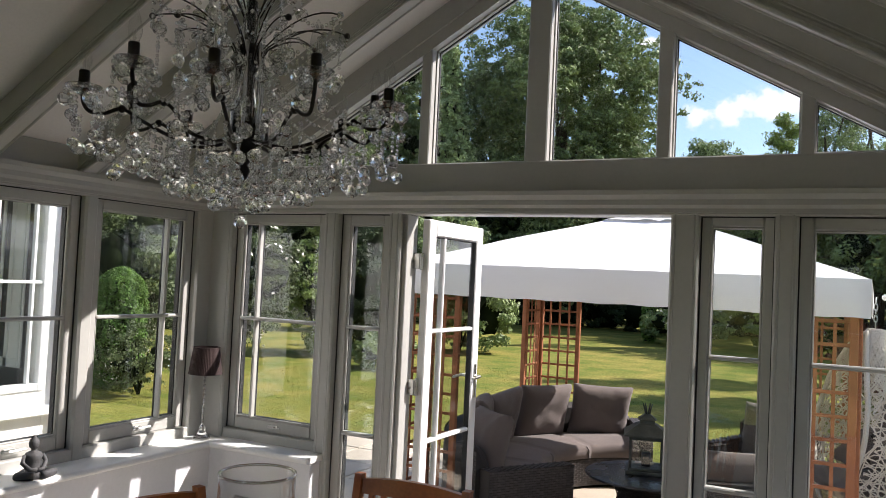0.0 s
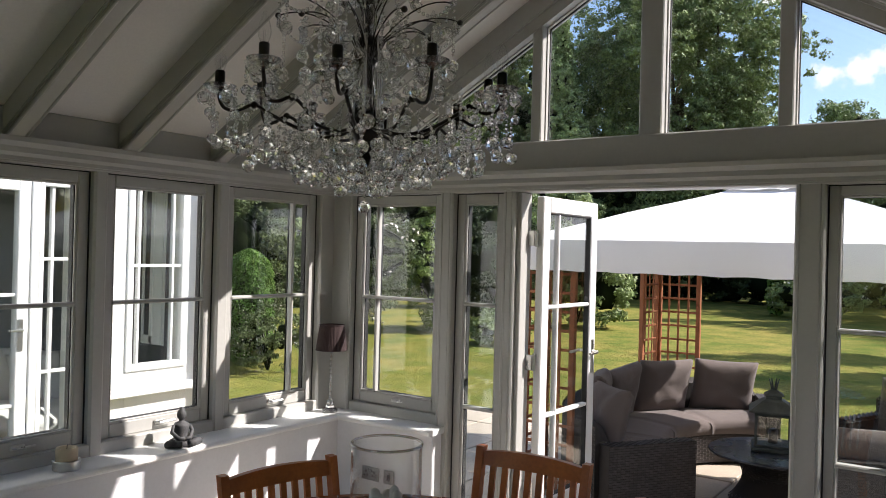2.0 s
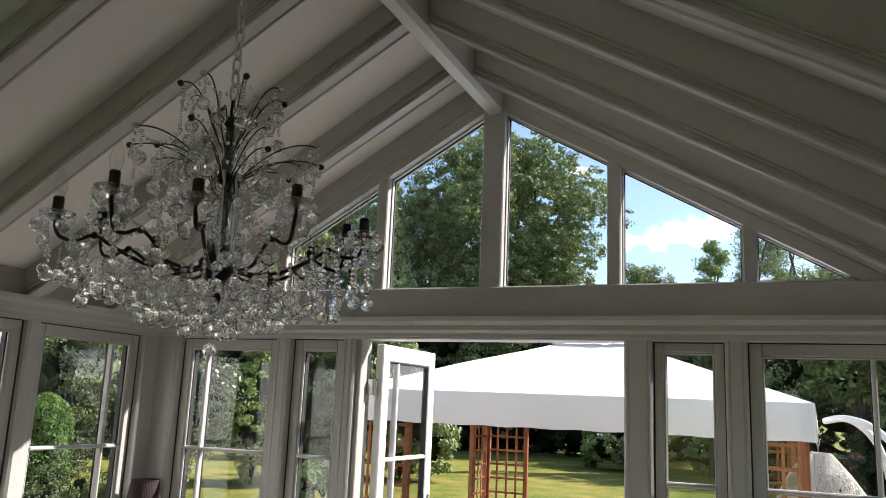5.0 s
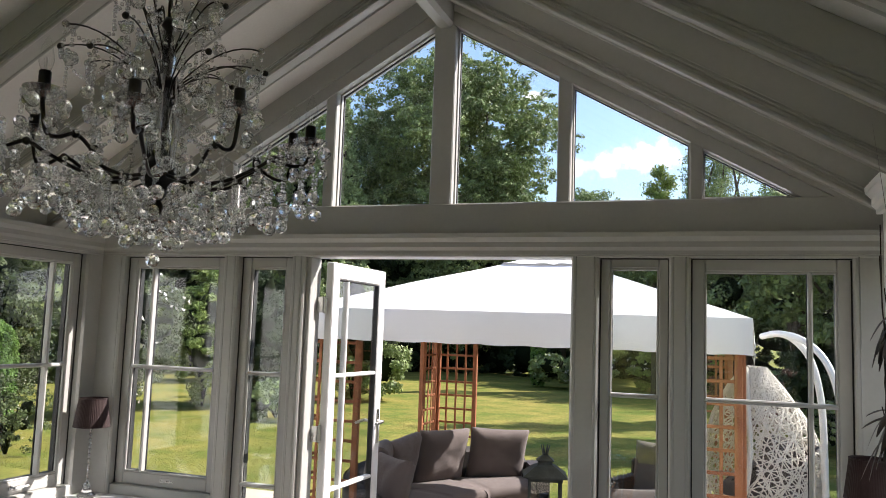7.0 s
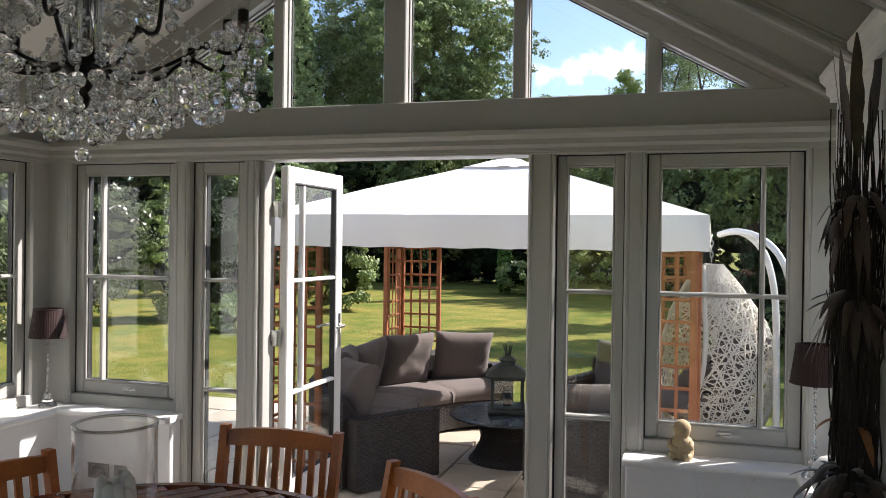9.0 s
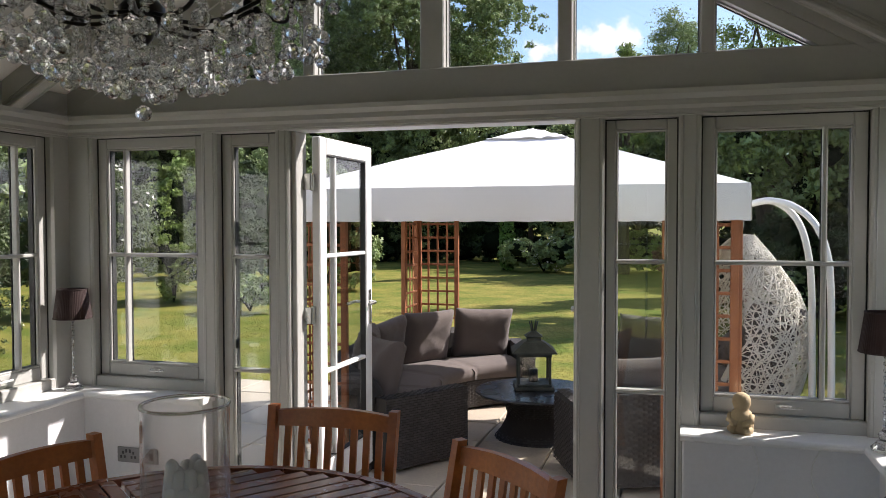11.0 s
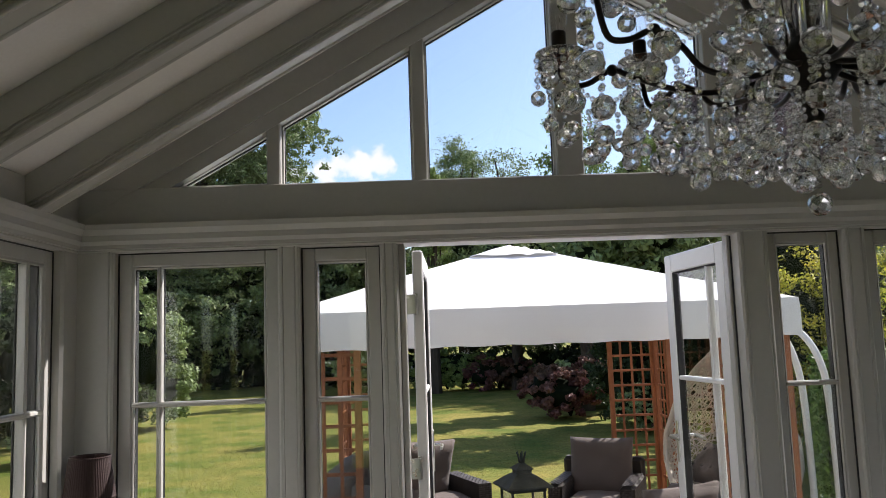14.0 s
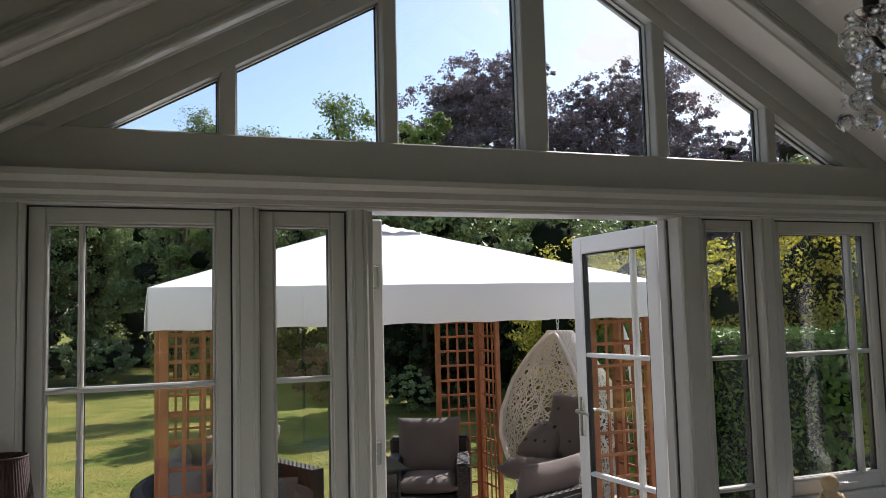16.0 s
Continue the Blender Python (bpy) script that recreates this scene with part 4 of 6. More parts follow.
def clipped_hedge(label, lo, hi, leaf, seed, n=15000, size=0.02):
    """A box of tight clipped foliage with soft corners."""
    rng = np.random.default_rng(seed)
    t = thing("clipped_hedge", label, "hedge", pose((lo[0] + hi[0]) / 2, (lo[1] + hi[1]) / 2, G))
    half = np.array([(hi[0] - lo[0]) / 2, (hi[1] - lo[1]) / 2, (hi[2] - G) / 2])
    p = rng.uniform(-1, 1, (n, 3))
    ax = rng.choice(3, n, p=[0.22, 0.45, 0.33])
    p[np.arange(n), ax] = np.where(ax == 2, 1, np.sign(rng.uniform(-1, 1, n)))
    nrm = np.zeros((n, 3))
    nrm[np.arange(n), ax] = np.sign(p[np.arange(n), ax])
    soft = 1 - 0.10 * np.clip(np.sort(np.abs(p), axis=1)[:, 1:2] - 0.75, 0, 1) * 2
    c = p * half * soft * (1 + rng.normal(0, 0.022, (n, 1))) + np.array([0, 0, half[2]])
    part("foliage", cloud_mesh("foliage", *leaves(c, nrm, size, rng, three=True), leaf), leaf, t)
    part("inner_growth", Build().box((-half[0] * 0.9, -half[1] * 0.9, 0), (half[0] * 0.9, half[1] * 0.9, half[2] * 1.9), 0.08), FOLIAGECORE, t, "inner growth coloured as deep shade")
    return t


clipped_hedge("clipped bright green hedge beside the patio", (2.55, 2.45, 0), (4.3, 3.4, 1.38), CYPRESSLEAF, 81)
column("cypress", "clipped bright green cypress cone", 4.35, 6.2, 0.52, 1.75, CYPRESSLEAF, 47)
column("cypress", "clipped bright green cypress column", 4.6, 2.6, 0.62, 1.75, CYPRESSLEAF, 48)
column("cypress", "clipped bright green cypress column", 5.0, 1.6, 0.62, 1.8, CYPRESSLEAF, 49)
shrub("red_shrub", "rounded red leaved shrub on the lawn", 2.5, 15.6, 2.2, 1.7, 1.5, REDLEAF, 0.04, 50, per=110, blobs=9)
shrub("green_shrub", "tall dark green shrub on the lawn", *polar(14.2, 18.5), 2.0, 1.8, 2.6, DARKLEAF, 0.05, 51, per=100, blobs=9)
shrub("pale_shrub", "low pale green shrub at the border's edge", *polar(8.0, 22), 2.2, 1.6, 1.2, PALELEAF, 0.07, 52, per=40, blobs=7)
shrub("pale_shrub", "low pale green shrub at the border's edge", *polar(-7.5, 30), 3.0, 2.0, 1.5, PALELEAF, 0.06, 53, per=70, blobs=8, bloom=(WHITEBLOOM, 0.05))
shrub("pale_shrub", "low mixed shrub at the border's edge", *polar(-1.0, 31), 3.4, 2.0, 1.6, YOUNGLEAF, 0.06, 54, per=70, blobs=8, bloom=(WHITEBLOOM, 0.05))
shrub("red_shrub", "low red leaved shrub at the border's edge", *polar(2.6, 30), 2.4, 1.8, 1.4, REDLEAF, 0.055, 55, per=70, blobs=7)
column("cypress", "slim golden cypress by the far border", *polar(-10.2, 31), 0.30, 2.6, CYPRESSLEAF, 56, 0.07, 1800)
shrub("golden_shrub", "loose yellow green shrub by the lawn", *polar(-33, 19), 1.5, 1.4, 3.6, YOUNGLEAF, 0.04, 57, per=80, blobs=9)
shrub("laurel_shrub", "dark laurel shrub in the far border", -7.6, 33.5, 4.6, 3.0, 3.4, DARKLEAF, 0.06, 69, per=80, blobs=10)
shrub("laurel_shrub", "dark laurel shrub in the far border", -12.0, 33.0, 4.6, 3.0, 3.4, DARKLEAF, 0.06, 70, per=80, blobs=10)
# planting beyond the left windows
column("topiary", "clipped bright green conifer in the side bed", -9.1, 5.30, 0.42, 1.92, CYPRESSLEAF, 58, 0.024, 14000, 0.28)
shrub("rose_bush", "leggy rose bush with pale blooms", -8.1, 4.85, 1.5, 1.0, 1.2, MIDLEAF, 0.020, 59, per=40, blobs=8, clumps=20, dense=0.4, bloom=(WHITEBLOOM, 0.014))
shrub("hedge_shrub", "dense dark shrub behind the side bed", -11.9, 6.6, 3.6, 2.4, 3.7, MIDLEAF, 0.032, 60, per=150, blobs=11)
shrub("hedge_shrub", "dense mixed shrub behind the side bed", -11.6, 2.4, 3.2, 2.4, 3.2, MIDLEAF, 0.036, 61, per=110, blobs=10)
shrub("hedge_shrub", "dense mixed shrub behind the side bed", -10.2, 9.4, 3.0, 2.6, 3.2, MIDLEAF, 0.036, 62, per=120, blobs=10, bloom=(WHITEBLOOM, 0.05))
shrub("laurel_shrub", "tall dark leaved shrub beside the lawn", -13.6, 21.0, 3.6, 3.2, 5.2, OAKLEAF, 0.05, 63, per=90, blobs=12)
shrub("green_shrub", "tall dark conifer shrub beside the lawn", -9.4, 13.2, 2.6, 2.4, 3.8, DARKLEAF, 0.045, 66, per=100, blobs=10)
shrub("green_shrub", "tall loose green shrub beside the lawn", -8.2, 16.4, 2.8, 2.6, 3.8, PALELEAF, 0.05, 64, per=100, blobs=10)
shrub("spiky_plant", "low spiky pale grass clump on the lawn's edge", -7.4, 11.0, 1.3, 1.2, 0.9, PALELEAF, 0.05, 65, per=40, blobs=6)


# house wing seen through the side windows
WX = -4.5
wing = thing("house_wing", "white rendered house wing with white windows", "house")
for y0, y1, z0, z1 in ((-9, -2.35, G, 4.2), (-2.35, -0.52, 2.15, 4.2), (-0.52, -0.10, G, 4.2), (-0.10, 0.50, G, 0.60), (-0.10, 0.50, 2.32, 4.2), (0.50, 0.78, G, 4.2)):
    part("wall", Build().box((WX - 0.25, y0, z0), (WX, y1, z1), 0.004), RENDER, wing)
part("wall", Build().box((-9.0, 0.53, G), (WX - 0.25, 0.78, 4.2), 0.004), RENDER, wing)
part("roof", Build().prism([(WX + 0.35, 4.15), (-9.2, 4.15), (-6.9, 5.9)], "y", -9.2, 1.1), mat("slate", (0.12, 0.12, 0.13), 0.6, 0.2, 3, 30, 0.2), wing, "dark slate roof")
part("plinth", Build().box((WX - 0.01, -0.50, 0.40), (WX + 0.10, 0.80, 0.47), 0.01), RENDER, wing, "projecting white stone ledge")
part("downpipe", Build().tube([(WX + 0.06, 0.62, G), (WX + 0.06, 0.62, 4.1)], 0.038, 12), WHITE, wing, smooth=True)
part("pilaster", Build().box((WX - 0.01, -0.40, 0.47), (WX + 0.03, -0.27, 2.5), 0.008), WHITE, wing)
MWING = Matrix(((0, 1, 0, WX), (-1, 0, 0, 0), (0, 0, 1, 0), (0, 0, 0, 1)))


def wing_window(name, y0, y1, z0, z1, bars_z, bars_y, rim=0.06):
    w = part(name, Build().box((WX - 0.06, y0, z0), (WX + 0.02, y0 + rim, z1), 0.006), WHITE, wing, "white painted window")
    f = Build()
    f.box((WX - 0.06, y1 - rim, z0), (WX + 0.02, y1, z1), 0.006)
    f.box((WX - 0.06, y0 + rim, z0), (WX + 0.02, y1 - rim, z0 + rim), 0.006)
    f.box((WX - 0.06, y0 + rim, z1 - rim), (WX + 0.02, y1 - rim, z1), 0.006)
    part("frame", f, WHITE, w)
    for y in bars_y:
        part("glazing_bar", Build().box((WX - 0.04, y - 0.013, z0 + rim), (WX, y + 0.013, z1 - rim), 0.004), WHITE, w)
    for z in bars_z:
        part("glazing_bar", Build().box((WX - 0.042, y0 + rim, z - 0.013), (WX + 0.002, y1 - rim, z + 0.013), 0.004), WHITE, w)
    p = part("pane", Build().box((WX - 0.03, y0 + rim, z0 + rim), (WX - 0.024, y1 - rim, z1 - rim), 0.001), GLASS, w)
    p.visible_shadow = False
    return w


wing_window("window", -0.10, 0.50, 0.60, 2.32, [1.50], [0.02, 0.36])
wing_window("sidelight", -0.86, -0.53, G + 0.02, 2.15, [0.68, 1.55], [-0.745], 0.04)
part("door_post", Build().box((WX - 0.08, -0.925, G), (WX + 0.03, -0.865, 2.15), 0.006), WHITE, wing)
for a, c in ((-1.63, -0.930), (-2.35, -1.64)):
    d = wing_window("door", a, c, G + 0.02, 2.15, [0.45, 1.28], [a + 0.25], 0.09)
    hb = Build().box((WX + 0.02, c - 0.08, 0.86), (WX + 0.03, c - 0.04, 1.10), 0.003)
    hb.tube([(WX + 0.03, c - 0.06, 1.02), (WX + 0.07, c - 0.06, 1.02), (WX + 0.07, c - 0.17, 1.02)], 0.009, 8)
    part("handle", hb, STEEL, d, "brushed steel lever handle")
part("inner_floor", Build().box((-8.8, -8.8, G - 0.02), (WX - 0.25, 0.53, G + 0.02)), mat("dark timber floor", (0.12, 0.075, 0.045), 0.5, 0.2, 3, 40, 0.05), wing)
# dark grey puts the dimness of the room into its wall colour
INNERDIM = mat("wall grey for a dim room", (0.11, 0.11, 0.115), 0.8, 0.08, 2, 40, 0.05)
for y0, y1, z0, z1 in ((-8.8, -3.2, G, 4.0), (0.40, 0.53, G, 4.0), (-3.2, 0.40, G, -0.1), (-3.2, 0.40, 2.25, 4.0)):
    part("inner_wall", Build().box((-8.9, y0, z0), (-8.8, y1, z1)), INNERDIM, wing)
for y in (-2.3, -1.4, -0.5):
    part("far_mullion", Build().box((-8.88, y - 0.04, -0.1), (-8.82, y + 0.04, 2.25), 0.005), WHITE, wing)
part("inner_ceiling", Build().box((-8.8, -8.8, 2.6), (WX - 0.25, 0.53, 2.7)), CEIL, wing)
# added dark sheet that hides the white end wall, dim like the rest
part("inner_lining", Build().box((-8.8, 0.505, G), (WX - 0.251, 0.529, 2.6)), INNERDIM, wing)
for x0, x1, z0, z1 in ((-5.02, -4.97, 0.75, 2.35), (-5.14, -5.11, 0.75, 2.35), (-4.82, -4.80, 0.75, 2.35), (-5.11, -4.83, 0.75, 0.83)):
    part("inner_frame", Build().box((x0, 0.485, z0), (x1, 0.504, z1), 0.004), WHITE, wing)
part("inner_panel", Build().box((-4.97, 0.492, 0.83), (-4.84, 0.504, 2.35), 0.003), WHITE, wing)
WHITEFABRIC = mat("white upholstery", (0.72, 0.71, 0.70), 0.9, 0.06, 4, 200, 0.15)


def pillow(build, c, size, m=None, puff=0.35, n=8):
    """A soft cushion: a rounded box that bulges in the middle."""
    a, b2, h = size[0] / 2, size[1] / 2, size[2] / 2
    vs, fs = [], []
    for s in (-1, 1):
        for j in range(n + 1):
            for i in range(n + 1):
                u, v = 2 * i / n - 1, 2 * j / n - 1
                edge = max(abs(u), abs(v))
                t = (1 - edge ** 4) ** 0.5
                ru, rv = 1 - 0.045 * (1 - v * v), 1 - 0.045 * (1 - u * u)
                wob = 0.05 * noise.noise(Vector((u * 1.7 + c[0] * 3, v * 1.7 + c[1] * 3, s * 2.0 + c[2]))) + 0.022 * noise.noise(Vector((u * 5.5 + c[0], v * 4.5 + c[1] * 7, s + a * 9)))
                vs.append((c[0] + u * a * ru, c[1] + v * b2 * rv, c[2] + s * h * (1 - puff + puff * t) * (0.25 + 0.75 * t) * (1 + wob * 4) if edge < 1 else c[2] + s * h * 0.18))
    k = n + 1
    for s in (0, 1):
        o = s * k * k
        for j in range(n):
            for i in range(n):
                q = (o + j * k + i, o + j * k + i + 1, o + (j + 1) * k + i + 1, o + (j + 1) * k + i)
                fs.append(q if s else q[::-1])
    rim = [i for i in range(n)] + [j * k + n for j in range(n)] + [n * k + i for i in range(n, 0, -1)] + [j * k for j in range(n, 0, -1)]
    for x, y in zip(rim, rim[1:] + rim[:1]):
        fs.append((x, y, y + k * k, x + k * k))
    return build.add(vs, fs, m)


ws = thing("white_sofa", "white upholstered sofa inside the house wing", "sofa", pose(-5.72, -0.44, G + 0.02))
part("seat", pillow(Build(), (0, 0, 0.34), (0.8, 1.5, 0.28)), WHITEFABRIC, ws, smooth=True)
part("base", Build().box((-0.4, -0.78, 0.04), (0.4, 0.78, 0.26), 0.03), WHITEFABRIC, ws)
for s in (-1, 1):
    part("arm", pillow(Build(), (0, s * 0.82, 0.40), (0.85, 0.2, 0.62)), WHITEFABRIC, ws, smooth=True)
part("backrest", pillow(Build(), (-0.38, 0, 0.62), (0.22, 1.5, 0.6)), WHITEFABRIC, ws, smooth=True)
for y in (-0.4, 0.35):
    part("cushion", pillow(Build(), (0, 0, 0), (0.5, 0.5, 0.18)), WHITEFABRIC, ws, m=pose(-0.15, y, 0.66, 0, 65, 0), smooth=True)

# ---- gazebo ----
gz = thing("gazebo", "white canvas gazebo on stained timber trellis corners", "gazebo")
EX, EY0, EY1 = 1.63, 1.37, 4.48
cx_, cy_ = 0.0, (EY0 + EY1) / 2


def roof_z(x, y):
    u = max(abs(x) / EX, abs(y - cy_) / (EY1 - cy_))
    hip = abs(abs(x) / EX - abs(y - cy_) / (EY1 - cy_))
    sag = -0.045 * math.sin(math.pi * min(1, u)) * min(1.0, hip * 1.6) ** 0.7
    return 1.80 + 0.56 * (1 - u) + sag + 0.010 * noise.noise(Vector((x * 2.2, y * 2.2, 0.3))) * min(1.0, (1 - u) * 6)


b = Build()
N = 26
for e in range(4):
    k0 = len(b.v)
    for j in range(N + 1):
        for i in range(N + 1):
            t = j / N
            a = (2 * i / N - 1) * (1 - t)
            px_, py_ = ((a, -(1 - t)), (1 - t, a), (-a, 1 - t), (-(1 - t), -a))[e]
            b.v.append((px_ * EX, cy_ + py_ * (EY1 - cy_), roof_z(px_ * EX, cy_ + py_ * (EY1 - cy_))))
    b.f += [(k0 + j * (N + 1) + i, k0 + j * (N + 1) + i + 1, k0 + (j + 1) * (N + 1) + i + 1, k0 + (j + 1) * (N + 1) + i) for j in range(N) for i in range(N)]
canopy = part("canopy", b, CANVAS, gz, "bright white canvas roof", smooth=True)
cap = Build()
M = 12
w = 0.34
cap.v = [(-w + 2 * w * i / M, cy_ - w + 2 * w * j / M, 2.252 + 0.115 * (1 - max(abs(2 * i / M - 1), abs(2 * j / M - 1))) + 0.02 * noise.noise(Vector((i * 0.7, j * 0.7, 5)))) for j in range(M + 1) for i in range(M + 1)]
cap.f = [(j * (M + 1) + i, j * (M + 1) + i + 1, (j + 1) * (M + 1) + i + 1, (j + 1) * (M + 1) + i) for j in range(M) for i in range(M)]
part("vent_cap", cap, CANVAS, canopy, "loose white canvas vent cap", smooth=True)


def valance(p, q, out):
    b = Build()
    n = 40
    d = (Vector(q) - Vector(p))
    nrm = Vector(out)
    rows = ((0.0, 0.0), (-0.05, 0.008), (-0.14, 0.014), (-0.235, 0.010))
    for dz, o in rows:
        for k in range(n + 1):
            t = k / n
            wave = 0.008 * math.sin(t * 37 + dz * 12) * (-dz * 4) + 0.006 * noise.noise(Vector((t * 9, dz * 5, out[0] * 3 + out[1])))
            pt = Vector(p) + d * t + nrm * (o + wave)
            b.v.append((pt.x, pt.y, 1.802 + dz + (0.004 * math.sin(t * 60) if dz < -0.2 else 0)))
    for j in range(len(rows) - 1):
        for k in range(n):
            a = j * (n + 1) + k
            b.f.append((a, a + 1, a + n + 2, a + n + 1))
    return b


for p, q, o in (((-EX, EY0, 0), (EX, EY0, 0), (0, -1, 0)), ((EX, EY0, 0), (EX, EY1, 0), (1, 0, 0)), ((EX, EY1, 0), (-EX, EY1, 0), (0, 1, 0)), ((-EX, EY1, 0), (-EX, EY0, 0), (-1, 0, 0))):
    part("valance", valance(p, q, o), CANVAS, gz, "white canvas valance", smooth=True)
for sx, sy in ((-1, EY0), (1, EY0), (-1, EY1), (1, EY1)):
    part("hip_pole", Build().tube([(sx * (EX - 0.05), sy + (0.04 if sy < 3 else -0.04), 1.76), (0, cy_, 2.28)], 0.014, 8), STEEL, gz)


def trellis(x, y, ang, wide, name="trellis_panel"):
    """A lattice panel that starts at a corner post and runs along ang."""
    m = pose(x, y, G, 0, 0, ang)
    p = part(name, Build().box((0.0, -0.022, 0), (0.05, 0.022, 1.86), 0.004), CEDAR, gz, "red brown timber lattice", m=m)
    part("post", Build().box((wide - 0.045, -0.022, 0), (wide, 0.022, 1.86), 0.004), CEDAR, p)
    n = 3
    for k in range(1, n + 1):
        u = 0.025 + (wide - 0.05) * k / (n + 1)
        part("slat", Build().box((u - 0.011, -0.009, 0.08), (u + 0.011, 0.001, 1.84), 0.002), CEDAR, p)
    for k in range(13):
        z = 0.08 + 0.145 * k
        part("slat", Build().box((0.02, -0.002, z - 0.011), (wide - 0.02, 0.010, z + 0.011), 0.002), CEDAR, p)
    return p


for x, y, a1, a2 in ((-1.53, 4.38, 0, -90), (1.53, 4.38, 180, -90), (-1.57, 1.45, 0, 90), (1.57, 1.45, 180, 90)):
    trellis(x, y, a1, 0.47)
    trellis(x, y, a2, 0.47)

# ---- rattan furniture ----
def weave(build, fn, nu, nv, bulge=0.006):
    """Short over-and-under strands on the surface fn(u, v) -> (point, normal)."""
    for j in range(nv):
        for i in range(nu):
            o = bulge if (i + j) % 2 == 0 else -0.001
            vs = []
            for du, h in ((0.02, 0.0), (0.5, 1.0), (0.98, 0.0)):
                for dv in (0.10, 0.90):
                    p, nrm = fn((i + du) / nu, (j + dv) / nv)
                    vs.append(p + nrm * (o * h))
            build.add(vs, [(0, 2, 3, 1), (2, 4, 5, 3)])


SC = Vector((0.10, 3.0, 0))
A0, A1 = radians(112), radians(236)


def ring_pt(r, a, z):
    return Vector((SC.x + r * math.cos(a), SC.y + r * math.sin(a), z))


def arc_block(r0, r1, a0, a1, z0, z1, n=18, dome=0.0, soft=0.0):
    """A block bent round the table; dome lifts its top in the middle."""
    b = Build()
    cols = [(r0, z0), (r1, z0), (r1, z1 - soft), (r1 - soft, z1), ((r0 + r1) / 2, z1 + dome), (r0 + soft, z1), (r0, z1 - soft)]
    for k in range(n + 1):
        t = k / n
        a = a0 + (a1 - a0) * t
        sq = 1 - max(0, abs(2 * t - 1) - 0.92) * 2.5
        for r, z in cols:
            b.v.append(tuple(ring_pt(r, a, z0 + (z - z0) * sq)))
    m = len(cols)
    for k in range(n):
        for j in range(m):
            b.f.append((k * m + j, k * m + (j + 1) % m, (k + 1) * m + (j + 1) % m, (k + 1) * m + j))
    b.f.append(tuple(range(m)))
    b.f.append(tuple(range(n * m + m - 1, n * m - 1, -1)))
    return b


sofa = thing("rattan_sofa", "curved grey brown rattan sofa with taupe cushions", "sofa")
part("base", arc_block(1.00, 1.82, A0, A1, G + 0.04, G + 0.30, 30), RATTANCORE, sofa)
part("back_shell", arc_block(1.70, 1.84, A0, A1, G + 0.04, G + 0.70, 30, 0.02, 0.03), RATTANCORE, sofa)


def out_fn(r, z0, z1, a0, a1, sgn=1):
    def fn(u, v):
        a = a0 + (a1 - a0) * u
        return ring_pt(r, a, z0 + (z1 - z0) * v), Vector((math.cos(a), math.sin(a), 0)) * sgn
    return fn


wv = Build()
weave(wv, out_fn(1.842, G + 0.04, G + 0.69, A0, A1), 120, 36)
weave(wv, out_fn(0.998, G + 0.04, G + 0.29, A0, A1, -1), 60, 14)
part("woven_sides", wv, RATTAN, sofa, "tightly woven rattan strands")
for a, s in ((A0, -1), (A1, 1)):
    n0 = Vector((-math.sin(a), math.cos(a), 0)) * s
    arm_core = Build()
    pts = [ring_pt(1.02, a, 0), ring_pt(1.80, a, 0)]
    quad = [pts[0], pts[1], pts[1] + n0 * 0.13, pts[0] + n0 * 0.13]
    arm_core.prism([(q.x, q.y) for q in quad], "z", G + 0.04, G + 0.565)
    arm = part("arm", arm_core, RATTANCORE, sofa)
    w2 = Build()
    d = pts[1] - pts[0]
    weave(w2, lambda u, v: (pts[0] + d * u + n0 * 0.132 + Vector((0, 0, G + 0.04 + 0.525 * v)), n0), 22, 28)
    inner = -d.normalized()
    weave(w2, lambda u, v: (pts[0] + n0 * 0.13 * u + inner * 0.002 + Vector((0, 0, G + 0.04 + 0.525 * v)), inner), 4, 28)
    weave(w2, lambda u, v: (pts[0] + d * u + n0 * 0.13 * v + Vector((0, 0, G + 0.567)), Vector((0, 0, 1))), 22, 6)
    part("weave", w2, RATTAN, arm, "tightly woven rattan strands")
for k in range(4):
    a0, a1 = A0 + (A1 - A0) * (k + 0.01) / 4, A0 + (A1 - A0) * (k + 0.99) / 4
    part("seat_cushion", arc_block(0.98, 1.66, a0, a1, G + 0.305, G + 0.43, 14, 0.02, 0.035), CUSHION, sofa, smooth=True)
for k in range(5):
    a = A0 + (A1 - A0) * (k + 0.5) / 5
    c = ring_pt(1.57, a, G + 0.665 + 0.012 * math.sin(k * 2.4))
    m = Matrix.Translation(c) @ Matrix.Rotation(a + math.pi / 2, 4, "Z") @ Matrix.Rotation(radians(78 + 4 * math.sin(k * 3.1)), 4, "X") @ Matrix.Rotation(radians(3.5 * math.sin(k * 1.9 + 1)), 4, "Z")
    cu = part("back_cushion", pillow(Build(), (0, 0, 0), (0.635, 0.545, 0.21), n=18), CUSHION, sofa, smooth=True, m=m)
    for s in (-0.14, 0.14):
        part("button", Build().ball((s, 0, 0.0), 0.016, 8, 5), CUSHION, cu, smooth=True, m=pose(0, 0, 0.085))


